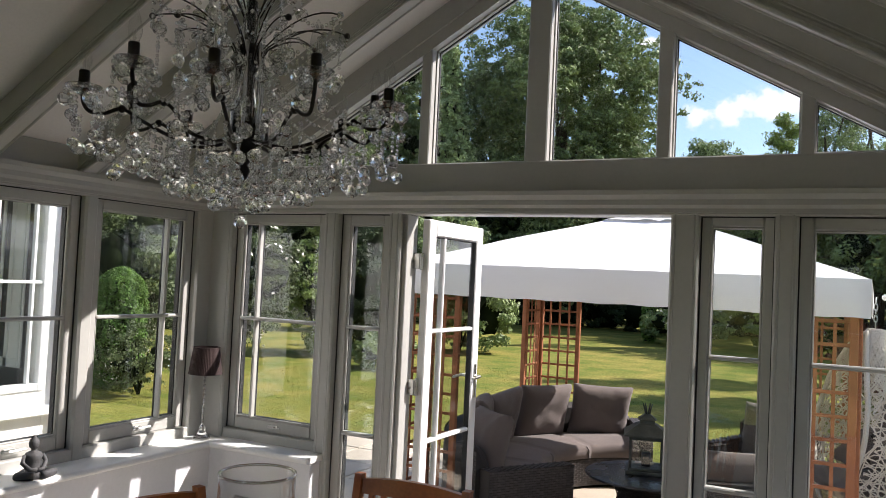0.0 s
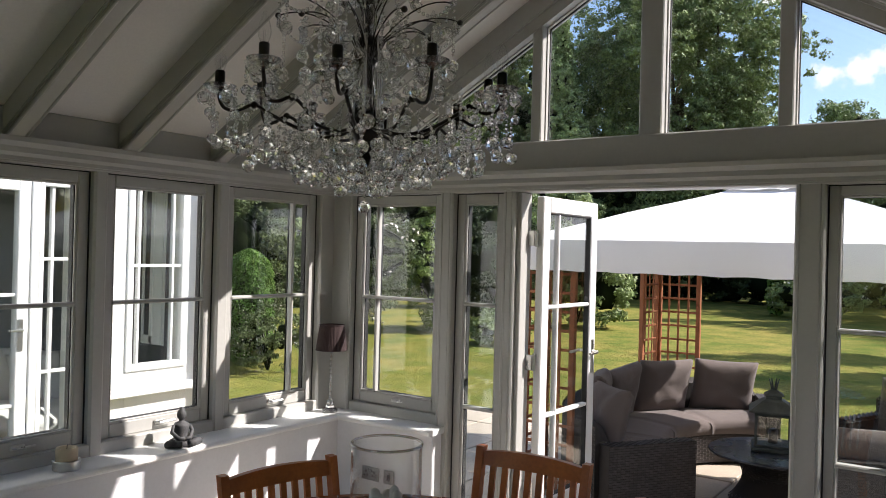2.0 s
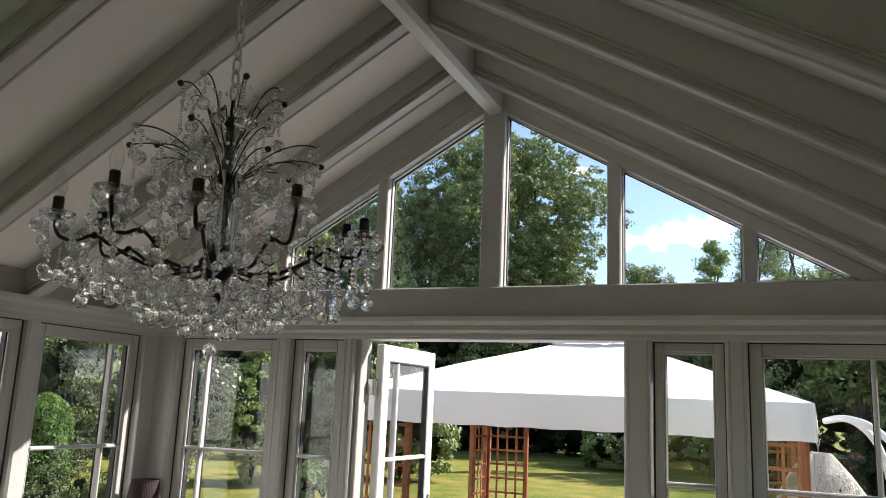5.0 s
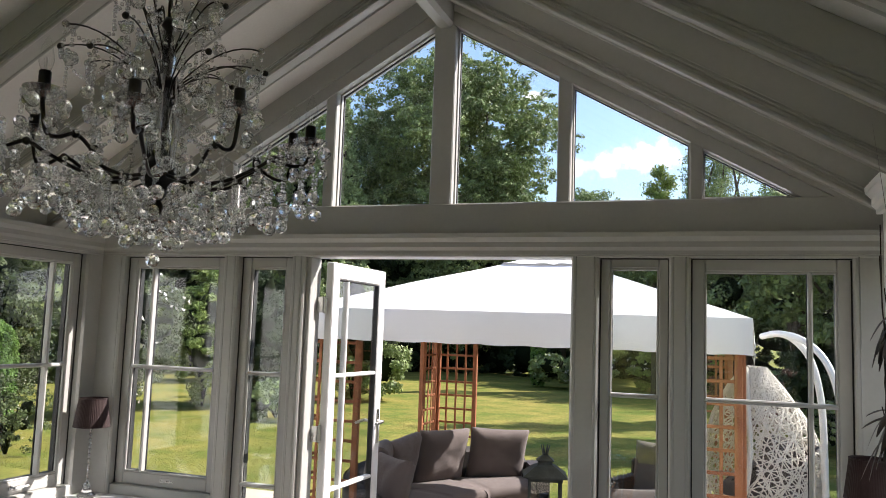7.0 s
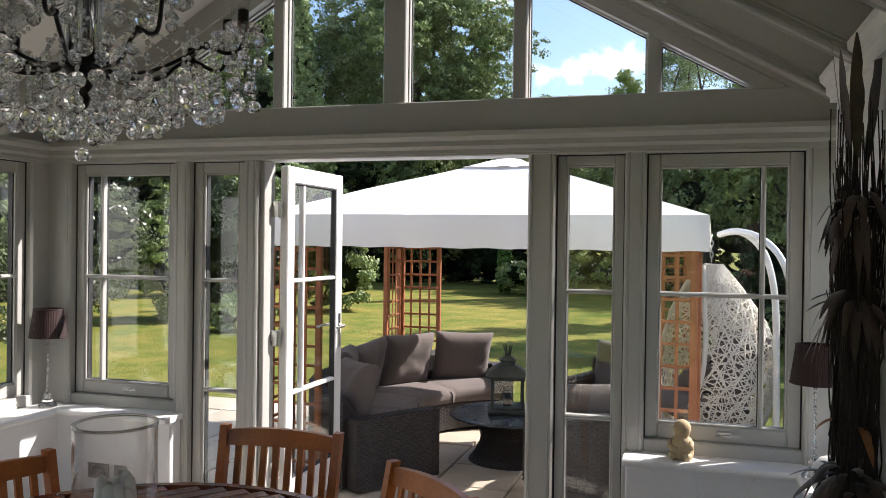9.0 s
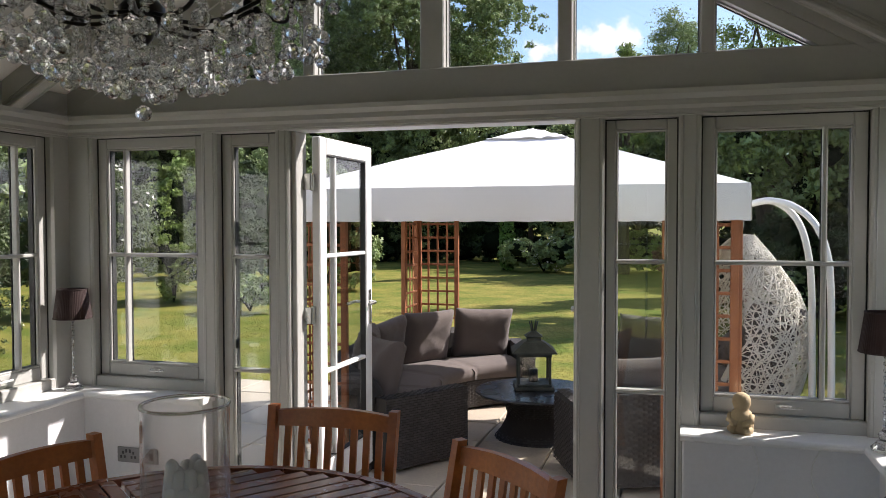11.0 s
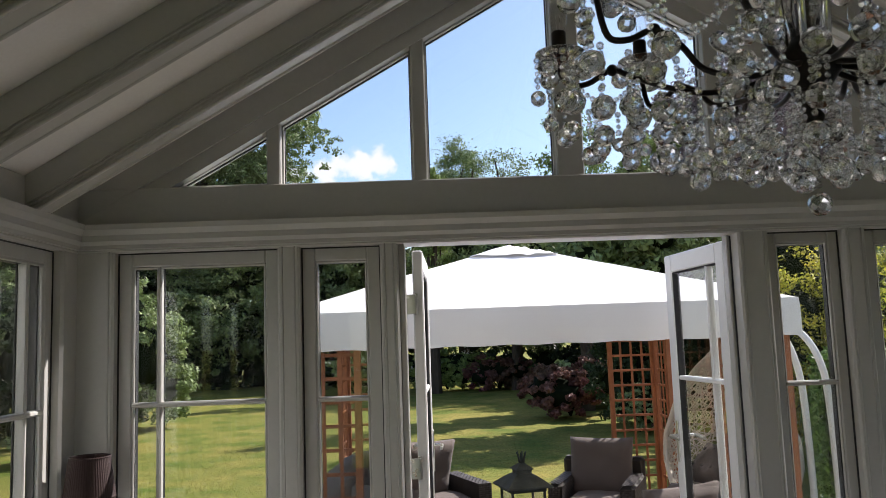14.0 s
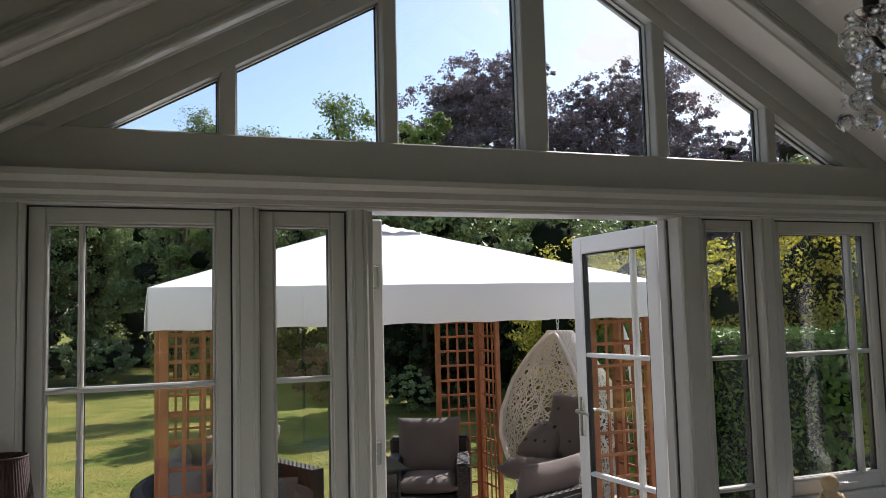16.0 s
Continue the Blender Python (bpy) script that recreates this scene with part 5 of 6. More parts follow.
def armchair(m, label, piece_cushion=True):
    ch = thing("rattan_armchair", label, "armchair", m, "rattan armchairs")
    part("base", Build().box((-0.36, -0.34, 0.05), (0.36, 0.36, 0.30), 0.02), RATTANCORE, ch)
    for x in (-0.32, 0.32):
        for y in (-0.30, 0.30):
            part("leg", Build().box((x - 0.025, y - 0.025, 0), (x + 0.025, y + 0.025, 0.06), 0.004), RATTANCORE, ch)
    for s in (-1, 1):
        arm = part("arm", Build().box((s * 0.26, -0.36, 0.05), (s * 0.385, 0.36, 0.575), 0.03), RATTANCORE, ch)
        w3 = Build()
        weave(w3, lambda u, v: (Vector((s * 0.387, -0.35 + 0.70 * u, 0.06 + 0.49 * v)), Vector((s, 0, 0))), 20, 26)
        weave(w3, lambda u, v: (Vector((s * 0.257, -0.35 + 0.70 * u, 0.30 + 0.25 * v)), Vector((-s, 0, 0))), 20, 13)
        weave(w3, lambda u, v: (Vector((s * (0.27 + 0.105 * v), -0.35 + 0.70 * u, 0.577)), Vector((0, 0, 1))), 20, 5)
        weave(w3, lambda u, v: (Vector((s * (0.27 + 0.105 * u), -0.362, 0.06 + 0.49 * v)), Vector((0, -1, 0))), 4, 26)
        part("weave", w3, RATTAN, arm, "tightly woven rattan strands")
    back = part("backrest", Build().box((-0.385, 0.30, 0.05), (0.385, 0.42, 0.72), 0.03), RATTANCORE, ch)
    w3 = Build()
    weave(w3, lambda u, v: (Vector((-0.37 + 0.74 * u, 0.422, 0.06 + 0.63 * v)), Vector((0, 1, 0))), 22, 34)
    weave(w3, lambda u, v: (Vector((-0.37 + 0.74 * u, 0.31 + 0.10 * v, 0.722)), Vector((0, 0, 1))), 22, 5)
    part("weave", w3, RATTAN, back, "tightly woven rattan strands")
    part("seat_cushion", pillow(Build(), (0, -0.05, 0.37), (0.56, 0.66, 0.15), puff=0.25), CUSHION, ch, smooth=True)
    bc = part("back_cushion", pillow(Build(), (0, 0, 0), (0.60, 0.56, 0.18), n=10), CUSHION, ch, smooth=True, m=pose(0, 0.22, 0.64, 76, 0, 0))
    return ch


armchair(pose(0.82, 3.98, G, 0, 0, -22), "grey brown rattan armchair with upright taupe cushion")
armchair(pose(0.80, 1.93, G, 0, 0, 203), "grey brown rattan armchair turned towards the round table")

ct = thing("coffee_table", "round dark rattan coffee table with flared base", "coffee table", pose(0.06, 2.82, G))
part("tabletop", Build().lathe([(0.50, 0.385), (0.525, 0.392), (0.53, 0.40), (0.525, 0.41), (0.50, 0.414)], 48), mat("dark slate top", (0.025, 0.025, 0.030), 0.28, 0.15, 3, 60, 0.04), ct, "smooth dark top")
part("pedestal", Build().lathe([(0.36, 0.0), (0.34, 0.03), (0.27, 0.16), (0.25, 0.25), (0.30, 0.36), (0.34, 0.386)], 32), RATTANCORE, ct, smooth=True)
w3 = Build()
weave(w3, lambda u, v: (Vector(((0.365 - 0.11 * math.sin(math.pi * v * 0.95)) * math.cos(2 * math.pi * u), (0.365 - 0.11 * math.sin(math.pi * v * 0.95)) * math.sin(2 * math.pi * u), 0.01 + 0.37 * v)), Vector((math.cos(2 * math.pi * u), math.sin(2 * math.pi * u), 0))), 60, 20)
part("weave", w3, DARKRATTAN, ct)

LANTERN = mat("weathered lantern metal", (0.034, 0.042, 0.038), 0.6, 0.3, 9, 70, 0.15, metal=0.2, tint=(0.085, 0.095, 0.085))
ln_ = thing("lantern", "weathered grey green metal lantern with candle", "lantern", pose(0.015, 2.88, G + 0.414, 0, 0, 14) @ Matrix.Scale(1.08, 4))
part("base", Build().box((-0.155, -0.155, 0), (0.155, 0.155, 0.03), 0.006).box((-0.135, -0.135, 0.03), (0.135, 0.135, 0.05), 0.005), LANTERN, ln_)
for x in (-1, 1):
    for y in (-1, 1):
        part("post", Build().box((x * 0.112, y * 0.112, 0.05), (x * 0.13, y * 0.13, 0.29), 0.003), LANTERN, ln_)
part("frieze", Build().box((-0.135, -0.135, 0.265), (0.135, 0.135, 0.295), 0.004), LANTERN, ln_)
b = Build()
for k, (r, z) in enumerate(((0.175, 0.295), (0.17, 0.305), (0.085, 0.37), (0.055, 0.385), (0.055, 0.41), (0.07, 0.415), (0.02, 0.455))):
    b.v += [(-r, -r, z), (r, -r, z), (r, r, z), (-r, r, z)]
    if k:
        b.f += [(4 * k - 4 + j, 4 * k - 4 + (j + 1) % 4, 4 * k + (j + 1) % 4, 4 * k + j) for j in range(4)]
b.f += [(3, 2, 1, 0), (24, 25, 26, 27)]
part("roof", b, LANTERN, ln_)
for k in range(6):
    a = 2 * math.pi * k / 6
    part("crown_spike", Build().tube([(0.012 * math.cos(a), 0.012 * math.sin(a), 0.445), (0.022 * math.cos(a), 0.022 * math.sin(a), 0.49), (0.036 * math.cos(a), 0.036 * math.sin(a), 0.535)], 0.0085, 6, 0.004), LANTERN, ln_)
for k in range(4):
    p = part("pane", Build().box((-0.105, -0.004, 0.05), (0.105, 0.0, 0.265), 0.001), GLASS, ln_, m=pose(0, 0, 0, 0, 0, 90 * k) @ pose(0, -0.117, 0))
    p.visible_shadow = False
part("candle", Build().lathe([(0.035, 0.05), (0.035, 0.15), (0.028, 0.156)], 16), mat("dark candle wax", (0.06, 0.06, 0.065), 0.5), ln_, "dark pillar candle", smooth=True)

# hanging egg chair
EGG = Vector((1.72, 3.0, 0.66))
egg = thing("hanging_egg_chair", "cream woven hanging egg chair on a white stand", "hanging chair")
FACE = Vector((-0.93, -0.36, 0.05)).normalized()
SIDE = Vector((0, 0, 1)).cross(FACE).normalized()


def egg_pt(th, ph):
    """th: from the top down; ph: round the egg, 0 towards the opening."""
    st = math.sin(th)
    zz = math.cos(th)
    side_keys = ((-1.0, 0.22), (-0.85, 0.36), (-0.5, 0.50), (-0.15, 0.58), (0.1, 0.56), (0.45, 0.44), (0.8, 0.27), (1.0, 0.12))
    deep_keys = ((-1.0, 0.20), (-0.85, 0.32), (-0.5, 0.42), (-0.1, 0.49), (0.12, 0.50), (0.45, 0.40), (0.8, 0.19), (1.0, 0.05))
    wide, deep = (next(w0 + (w1 - w0) * (zz - z0) / (z1 - z0) for (z0, w0), (z1, w1) in zip(keys, keys[1:]) if zz <= z1 + 1e-6) for keys in (side_keys, deep_keys))
    p = EGG + Vector((0, 0, zz * 0.80))
    return p + FACE * (deep * math.cos(ph)) + SIDE * (wide * math.sin(ph))


def egg_open(th, ph):
    c = abs((ph + math.pi) % (2 * math.pi) - math.pi)
    return c < 1.02 * math.sin(min(max((th - 0.30) / 2.1, 0), 1) * math.pi) ** 0.6 if 0.30 < th < 2.4 else False


def strand(path, r):
    """Runs of one cane, broken at the opening, each a part."""
    run = []
    for th, ph in path + [(99, 0)]:
        if th > 90 or egg_open(th, ph):
            if len(run) > 2:
                part("cane_strand", Build().tube(run, r, 4), CANE, egg)
            run = []
        else:
            run.append(egg_pt(th, ph))


rng_e = np.random.default_rng(77)
for k in range(84):
    for s in (-1, 1):
        j0, j1 = rng_e.uniform(-0.05, 0.05), rng_e.uniform(0.03, 0.09)
        strand([(0.12 + 2.9 * t, s * 2.6 * t + j0 + 2 * math.pi * k / 84 + j1 * math.sin(t * 29 + k)) for t in np.linspace(0, 1, 30)], 0.0052)
for k in range(104):
    th = 0.2 + 2.75 * k / 104
    j0 = rng_e.uniform(0.02, 0.05)
    strand([(th + j0 * math.sin(ph * 9 + k * 2.1), ph) for ph in np.linspace(-math.pi, math.pi, 44)], 0.0050)
rim = []
for s in (-1, 1):
    side = []
    for th in np.linspace(0.30, 2.4, 30):
        side.append(egg_pt(th, s * 1.02 * math.sin((th - 0.30) / 2.1 * math.pi) ** 0.6))
    rim += side if s < 0 else side[::-1]
part("rim", Build().tube(rim, 0.020, 8, closed=True), CANE, egg, "thick cane wrapped rim", smooth=True)
mface = Matrix.Translation(EGG) @ Matrix(((SIDE.x, FACE.x, 0, 0), (SIDE.y, FACE.y, 0, 0), (0, 0, 1, 0), (0, 0, 0, 1)))
for nm, x, y, z, rx, sz in (("seat_cushion", 0, 0.10, -0.40, 8, (0.78, 0.66, 0.22)), ("back_cushion", 0.05, -0.16, -0.06, -68, (0.74, 0.62, 0.22)), ("side_cushion", -0.24, -0.02, -0.16, -40, (0.40, 0.40, 0.18))):
    cu = part(nm, pillow(Build(), (0, 0, 0), sz, n=12), CUSHION, egg, smooth=True, m=mface @ pose(x, y, z, rx, 0, 0))
    for i in (-1, 0, 1):
        for j in (-1, 1):
            part("tuft", Build().ball((i * sz[0] * 0.27, j * sz[1] * 0.22, sz[2] * 0.40), 0.022, 8, 5), RATTANCORE, cu, smooth=True)
STANDM = mat("white powder coated steel", (0.80, 0.79, 0.76), 0.35, 0.05, 6, 90, 0.02)
for k, off in enumerate(((0, 0), (-0.10, 0.19))):
    pts = [(1.76, 3.02, 1.70), (1.88, 2.84 + off[1] * 0.3, 1.725), (2.03 + off[0] * 0.5, 2.64 + off[1] * 0.6, 1.68), (2.16 + off[0] * 0.8, 2.50 + off[1] * 0.9, 1.55), (2.235 + off[0], 2.42 + off[1], 1.34), (2.26 + off[0], 2.39 + off[1], 1.05), (2.27 + off[0], 2.38 + off[1], 0.4), (2.27 + off[0], 2.38 + off[1], G + 0.03)]
    fine_pts = []
    for a, c, d, e in zip([pts[0]] + pts[:-2], pts[:-1], pts[1:], pts[2:] + [pts[-1]]):
        for t in (0, 0.25, 0.5, 0.75):
            va, vb, vc, vd = map(Vector, (a, c, d, e))
            fine_pts.append(0.5 * ((2 * vb) + (vc - va) * t + (2 * va - 5 * vb + 4 * vc - vd) * t * t + (3 * vb - va - 3 * vc + vd) * t ** 3))
    fine_pts.append(Vector(pts[-1]))
    part("stand_tube", Build().tube(fine_pts, 0.026, 12), STANDM, egg, "white steel stand tube", smooth=True)
part("stand_base", Build().tube([(1.85 + 0.52 * math.cos(t), 2.86 + 0.52 * math.sin(t), G + 0.025) for t in np.linspace(0, 2 * math.pi, 40)[:-1]], 0.025, 8, closed=True), STANDM, egg, smooth=True)
for k in range(5):
    z = 1.67 - 0.045 * k
    part("chain_link", Build().tube([(EGG.x - 0.02 + 0.012 * math.cos(t) * (k % 2), EGG.y + 0.012 * math.cos(t) * (1 - k % 2), z + 0.028 * math.sin(t)) for t in np.linspace(0, 2 * math.pi, 12)[:-1]], 0.0045, 5, closed=True), STEEL, egg, "steel chain link")

# ---- dining table and chairs ----
TC = (0.0, -2.20)
table = thing("dining_table", "round dark stained timber table with slatted top", "table", pose(*TC, 0, 0, 0, 52) @ Matrix.Diagonal((1, 1, 0.96, 1)))
R = 0.76
for k in range(16):
    a0, a1 = 2 * math.pi * k / 16, 2 * math.pi * (k + 0.985) / 16
    b = Build()
    b.prism([(r * math.cos(a), r * math.sin(a)) for r, a in ((R - 0.03, a0), (R, a0), (R, (a0 + a1) / 2), (R, a1), (R - 0.03, a1), (R - 0.03, (a0 + a1) / 2))], "z", 0.722, 0.75)
    part("rim_segment", b, TABLEWOOD, table)
for q in range(4):
    m = pose(0, 0, 0, 0, 0, 90 * q)
    for k in range(13):
        v0, v1 = 0.03 + 0.062 * k, 0.03 + 0.062 * k + 0.056
        if v1 > R - 0.045:
            break
        u1 = math.sqrt((R - 0.034) ** 2 - v1 ** 2)
        u0 = 0.035
        part("slat", Build().box((u0, v0, 0.724), (u1, v1, 0.7485), 0.003), TABLEWOOD, table, m=m)
    part("cross_rail", Build().box((-0.028, -0.02, 0.722), (R - 0.032, 0.026, 0.749), 0.003), TABLEWOOD, table, m=m)
    part("leg", Build().box((0.36, 0.36, 0.0), (0.43, 0.43, 0.722), 0.008), TABLEWOOD, table, m=m)
part("apron", Build().lathe([(0.55, 0.66), (0.55, 0.722), (0.53, 0.722), (0.53, 0.66)], 24, closed=False), TABLEWOOD, table)


def dining_chair():
    ch = thing("dining_chair", "oiled teak garden chair with slatted back", "chair", pose(0, 0, 0), "chairs round the table")
    lean = 0.10
    # seen from the front, the seat runs towards -y; the back stands at y = 0
    for s in (-1, 1):
        b = Build()
        pts = [(s * 0.235, -0.02, 0.0), (s * 0.235, -0.055, 0.42), (s * 0.24, 0.0 - lean * 0.1, 0.62), (s * 0.245, lean * 0.4, 0.875)]
        for p, q in zip(pts, pts[1:]):
            b.add([(p[0] - 0.017, p[1] - 0.019, p[2]), (p[0] + 0.017, p[1] - 0.019, p[2]), (p[0] + 0.017, p[1] + 0.019, p[2]), (p[0] - 0.017, p[1] + 0.019, p[2]), (q[0] - 0.017, q[1] - 0.019, q[2]), (q[0] + 0.017, q[1] - 0.019, q[2]), (q[0] + 0.017, q[1] + 0.019, q[2]), (q[0] - 0.017, q[1] + 0.019, q[2])], [(3, 2, 1, 0), (4, 5, 6, 7), (0, 1, 5, 4), (1, 2, 6, 5), (2, 3, 7, 6), (3, 0, 4, 7)])
        part("back_leg", b, TEAK, ch)
        part("front_leg", Build().box((s * 0.22, -0.46, 0), (s * 0.255, -0.42, 0.42), 0.004), TEAK, ch)
        part("side_rail", Build().box((s * 0.215, -0.46, 0.385), (s * 0.25, -0.04, 0.42), 0.004), TEAK, ch)
    n = 12

    def rail(z0, z1, arch):
        b = Build()
        for k in range(n + 1):
            t = 2 * k / n - 1
            y = 0.012 + 0.022 * (1 - t * t) + (z0 - 0.6) * 0.12
            zt = z1 + arch * (1 - t * t)
            b.v += [(t * 0.225, y - 0.013, z0), (t * 0.225, y + 0.013, z0), (t * 0.225, y + 0.013 + 0.008, zt), (t * 0.225, y - 0.013 + 0.008, zt)]
        for k in range(n):
            for j in range(4):
                b.f.append((4 * k + j, 4 * k + 4 + j, 4 * k + 4 + (j + 1) % 4, 4 * k + (j + 1) % 4))
        b.f += [(0, 1, 2, 3), (4 * n + 3, 4 * n + 2, 4 * n + 1, 4 * n)]
        return b

    part("top_rail", rail(0.795, 0.855, 0.012), TEAK, ch)
    part("lower_rail", rail(0.475, 0.515, 0.0), TEAK, ch)
    for k in range(8):
        t = (k + 0.5) / 8 * 2 - 1
        yb = 0.012 + 0.022 * (1 - t * t)
        b = Build()
        x = t * 0.212
        b.add([(x - 0.0125, yb - 0.025, 0.51), (x + 0.0125, yb - 0.025, 0.51), (x + 0.0125, yb - 0.012, 0.51), (x - 0.0125, yb - 0.012, 0.51), (x - 0.0125, yb + 0.017, 0.80), (x + 0.0125, yb + 0.017, 0.80), (x + 0.0125, yb + 0.030, 0.80), (x - 0.0125, yb + 0.030, 0.80)], [(3, 2, 1, 0), (4, 5, 6, 7), (0, 1, 5, 4), (1, 2, 6, 5), (2, 3, 7, 6), (3, 0, 4, 7)])
        part("back_slat", b, TEAK, ch)
    for k in range(7):
        y = -0.45 + 0.062 * k
        part("seat_slat", Build().box((-0.215, y, 0.405), (0.215, y + 0.054, 0.425), 0.003), TEAK, ch)
    return ch


chair = dining_chair()
LOWER = Matrix.Diagonal((1, 1, 0.975, 1))
chair.matrix_basis = pose(-0.055, -1.165, 0, 0, 0, 2) @ LOWER
copy_thing(chair, pose(0.665, -1.535, 0, 0, 0, -40) @ LOWER)
copy_thing(chair, pose(-0.745, -1.87, 0, 0, 0, 78) @ LOWER)

# hurricane vase
vase = thing("hurricane_vase", "clear glass hurricane vase with candle and pebbles", "vase", pose(0.055, -2.24, 0.72) @ Matrix.Diagonal((1, 1, 0.98, 1)))
prof = [(0.102, 0.004), (0.105, 0.02), (0.105, 0.395), (0.1075, 0.405), (0.106, 0.410), (0.102, 0.404), (0.1005, 0.39), (0.1005, 0.022)]
p = part("glass", Build().lathe(prof, 40), VASEGLASS, vase, "clear glass cylinder", smooth=True)
p.visible_shadow = False
for r_, z_, t_ in ((0.104, 0.407, 0.0042), (0.102, 0.008, 0.006)):
    q = part("glass_rim", Build().tube([(r_ * math.cos(t), r_ * math.sin(t), z_) for t in np.linspace(0, 2 * math.pi, 48)[:-1]], t_, 8, closed=True), CRYSTAL, vase, "thick clear glass rim", smooth=True)
    q.visible_shadow = False
WAX = mat("white wax", (0.86, 0.83, 0.79), 0.45, 0.05, 8, 60, 0.05)
b = Build()
prof = [(0.052, 0.03), (0.053, 0.15), (0.056, 0.19), (0.052, 0.21)]
b.lathe(prof, 20)
for k in range(9):
    a = 2 * math.pi * k / 9
    h = 0.02 + 0.045 * abs(math.sin(k * 2.3))
    b.lathe([(0.021, 0.17), (0.020, 0.215), (0.014, 0.22 + h * 0.7), (0.004, 0.222 + h * 0.8)], 8, pose(0.034 * math.cos(a), 0.034 * math.sin(a), 0))
part("candle", b, WAX, vase, "white half burnt pillar candle", smooth=True)
PEB = mat("grey pebbles", (0.18, 0.17, 0.165), 0.6, 0.3, 10, 60, 0.1, piece=0.35)
rng = np.random.default_rng(5)
for k in range(34):
    a, r = rng.uniform(0, 6.28), rng.uniform(0.066, 0.080)
    part("pebble", Build().ball((0, 0, 0), rng.uniform(0.017, 0.026), 10, 6, 0.7), PEB, vase, smooth=True, m=pose(r * math.cos(a), r * math.sin(a), 0.03 + 0.026 * (k % 5), *rng.uniform(0, 60, 3)))

# ---- table lamps, statues and small things on the sills ----
SHADE = mat("pleated burgundy fabric", (0.036, 0.017, 0.016), 0.9, 0.2, 8, 120, 0.25, sheen=0.1, through_light=0.04)


def table_lamp(x, y, z, label):
    lp = thing("table_lamp", label, "lamp", pose(x, y, z), "table lamps")
    b = Build().lathe([(0.05, 0.0), (0.052, 0.012), (0.035, 0.03), (0.02, 0.05), (0.026, 0.065), (0.015, 0.08), (0.008, 0.09)], 16)
    part("base", b, CRYSTAL, lp, "faceted clear glass base")
    for k in range(11):
        part("stem_bead", Build().ball((0, 0, 0.10 + 0.029 * k), 0.0095, 8, 6), CRYSTAL, lp)
    part("stem", Build().tube([(0, 0, 0.06), (0, 0, 0.46)], 0.0035, 6), CHROME, lp)
    b = Build()
    n = 120
    for z_, r in ((0.408, 0.101), (0.413, 0.1015), (0.560, 0.081), (0.572, 0.080)):
        b.v += [((r + (0.0008 if k % 2 else -0.0004)) * math.cos(2 * math.pi * k / n), (r + (0.0008 if k % 2 else -0.0004)) * math.sin(2 * math.pi * k / n), z_) for k in range(n)]
    for j in range(3):
        b.f += [(j * n + k, j * n + (k + 1) % n, (j + 1) * n + (k + 1) % n, (j + 1) * n + k) for k in range(n)]
    shade = part("shade", b, SHADE, lp, "pleated burgundy fabric shade")
    for z_, r in ((0.408, 0.102), (0.571, 0.0805)):
        part("trim", Build().tube([(r * math.cos(t), r * math.sin(t), z_) for t in np.linspace(0, 2 * math.pi, 40)[:-1]], 0.0032, 5, closed=True), SHADE, shade)
    part("spider", Build().tube([(-0.072, 0, 0.55), (0, 0, 0.535), (0.072, 0, 0.55)], 0.002, 4), CHROME, lp)
    return lp


table_lamp(-2.075, -0.185, 0.615, "small lamp with pleated burgundy shade on glass stem")
table_lamp(2.02, -0.27, 0.615, "small lamp with pleated burgundy shade on glass stem")

STONE = mat("dark grey stone", (0.075, 0.075, 0.078), 0.7, 0.2, 20, 140, 0.2)
SAND = mat("sandstone", (0.55, 0.42, 0.25), 0.85, 0.12, 18, 160, 0.3)


def seated_figure(mat_, m, s, label, round_body=False):
    b = Build()
    if round_body:
        b.lathe([(0.048, 0.0), (0.056, 0.02), (0.055, 0.05), (0.050, 0.085), (0.043, 0.10), (0.032, 0.108), (0.036, 0.12), (0.042, 0.14), (0.041, 0.158), (0.034, 0.175), (0.018, 0.187), (0.004, 0.190)], 20)
        for sd in (-1, 1):
            b.tube([(sd * 0.046, -0.01, 0.088), (sd * 0.052, -0.030, 0.062), (sd * 0.010, -0.055, 0.050)], 0.014, 8)
            b.tube([(sd * 0.046, -0.02, 0.02), (sd * 0.02, -0.055, 0.016)], 0.018, 8)
    else:
        b.lathe([(0.060, 0.0), (0.066, 0.012), (0.060, 0.028), (0.040, 0.04), (0.034, 0.055), (0.037, 0.085), (0.042, 0.105), (0.036, 0.118), (0.014, 0.128), (0.013, 0.136), (0.022, 0.146), (0.025, 0.163), (0.021, 0.180), (0.011, 0.190), (0.009, 0.198), (0.003, 0.203)], 20)
        for sd in (-1, 1):
            b.tube([(sd * 0.040, 0, 0.108), (sd * 0.055, -0.012, 0.075), (sd * 0.030, -0.045, 0.046), (0, -0.052, 0.044)], 0.011, 8)
            b.tube([(sd * 0.035, 0.0, 0.022), (sd * 0.085, -0.030, 0.020), (sd * 0.02, -0.068, 0.020)], 0.020, 8)
    b.v = [(x * s, y * s, z * s) for x, y, z in b.v]
    return tagged(part("statue", b, mat_, None, "", True, m), label, "statue")


seated_figure(STONE, pose(-2.06, -1.36, 0.612, 0, 0, 75), 1.02, "dark grey stone seated statue on the window board")
seated_figure(SAND, pose(1.478, -0.12, 0.615, 0, 0, -15), 0.95, "pale sandstone seated statue on the window board", True)

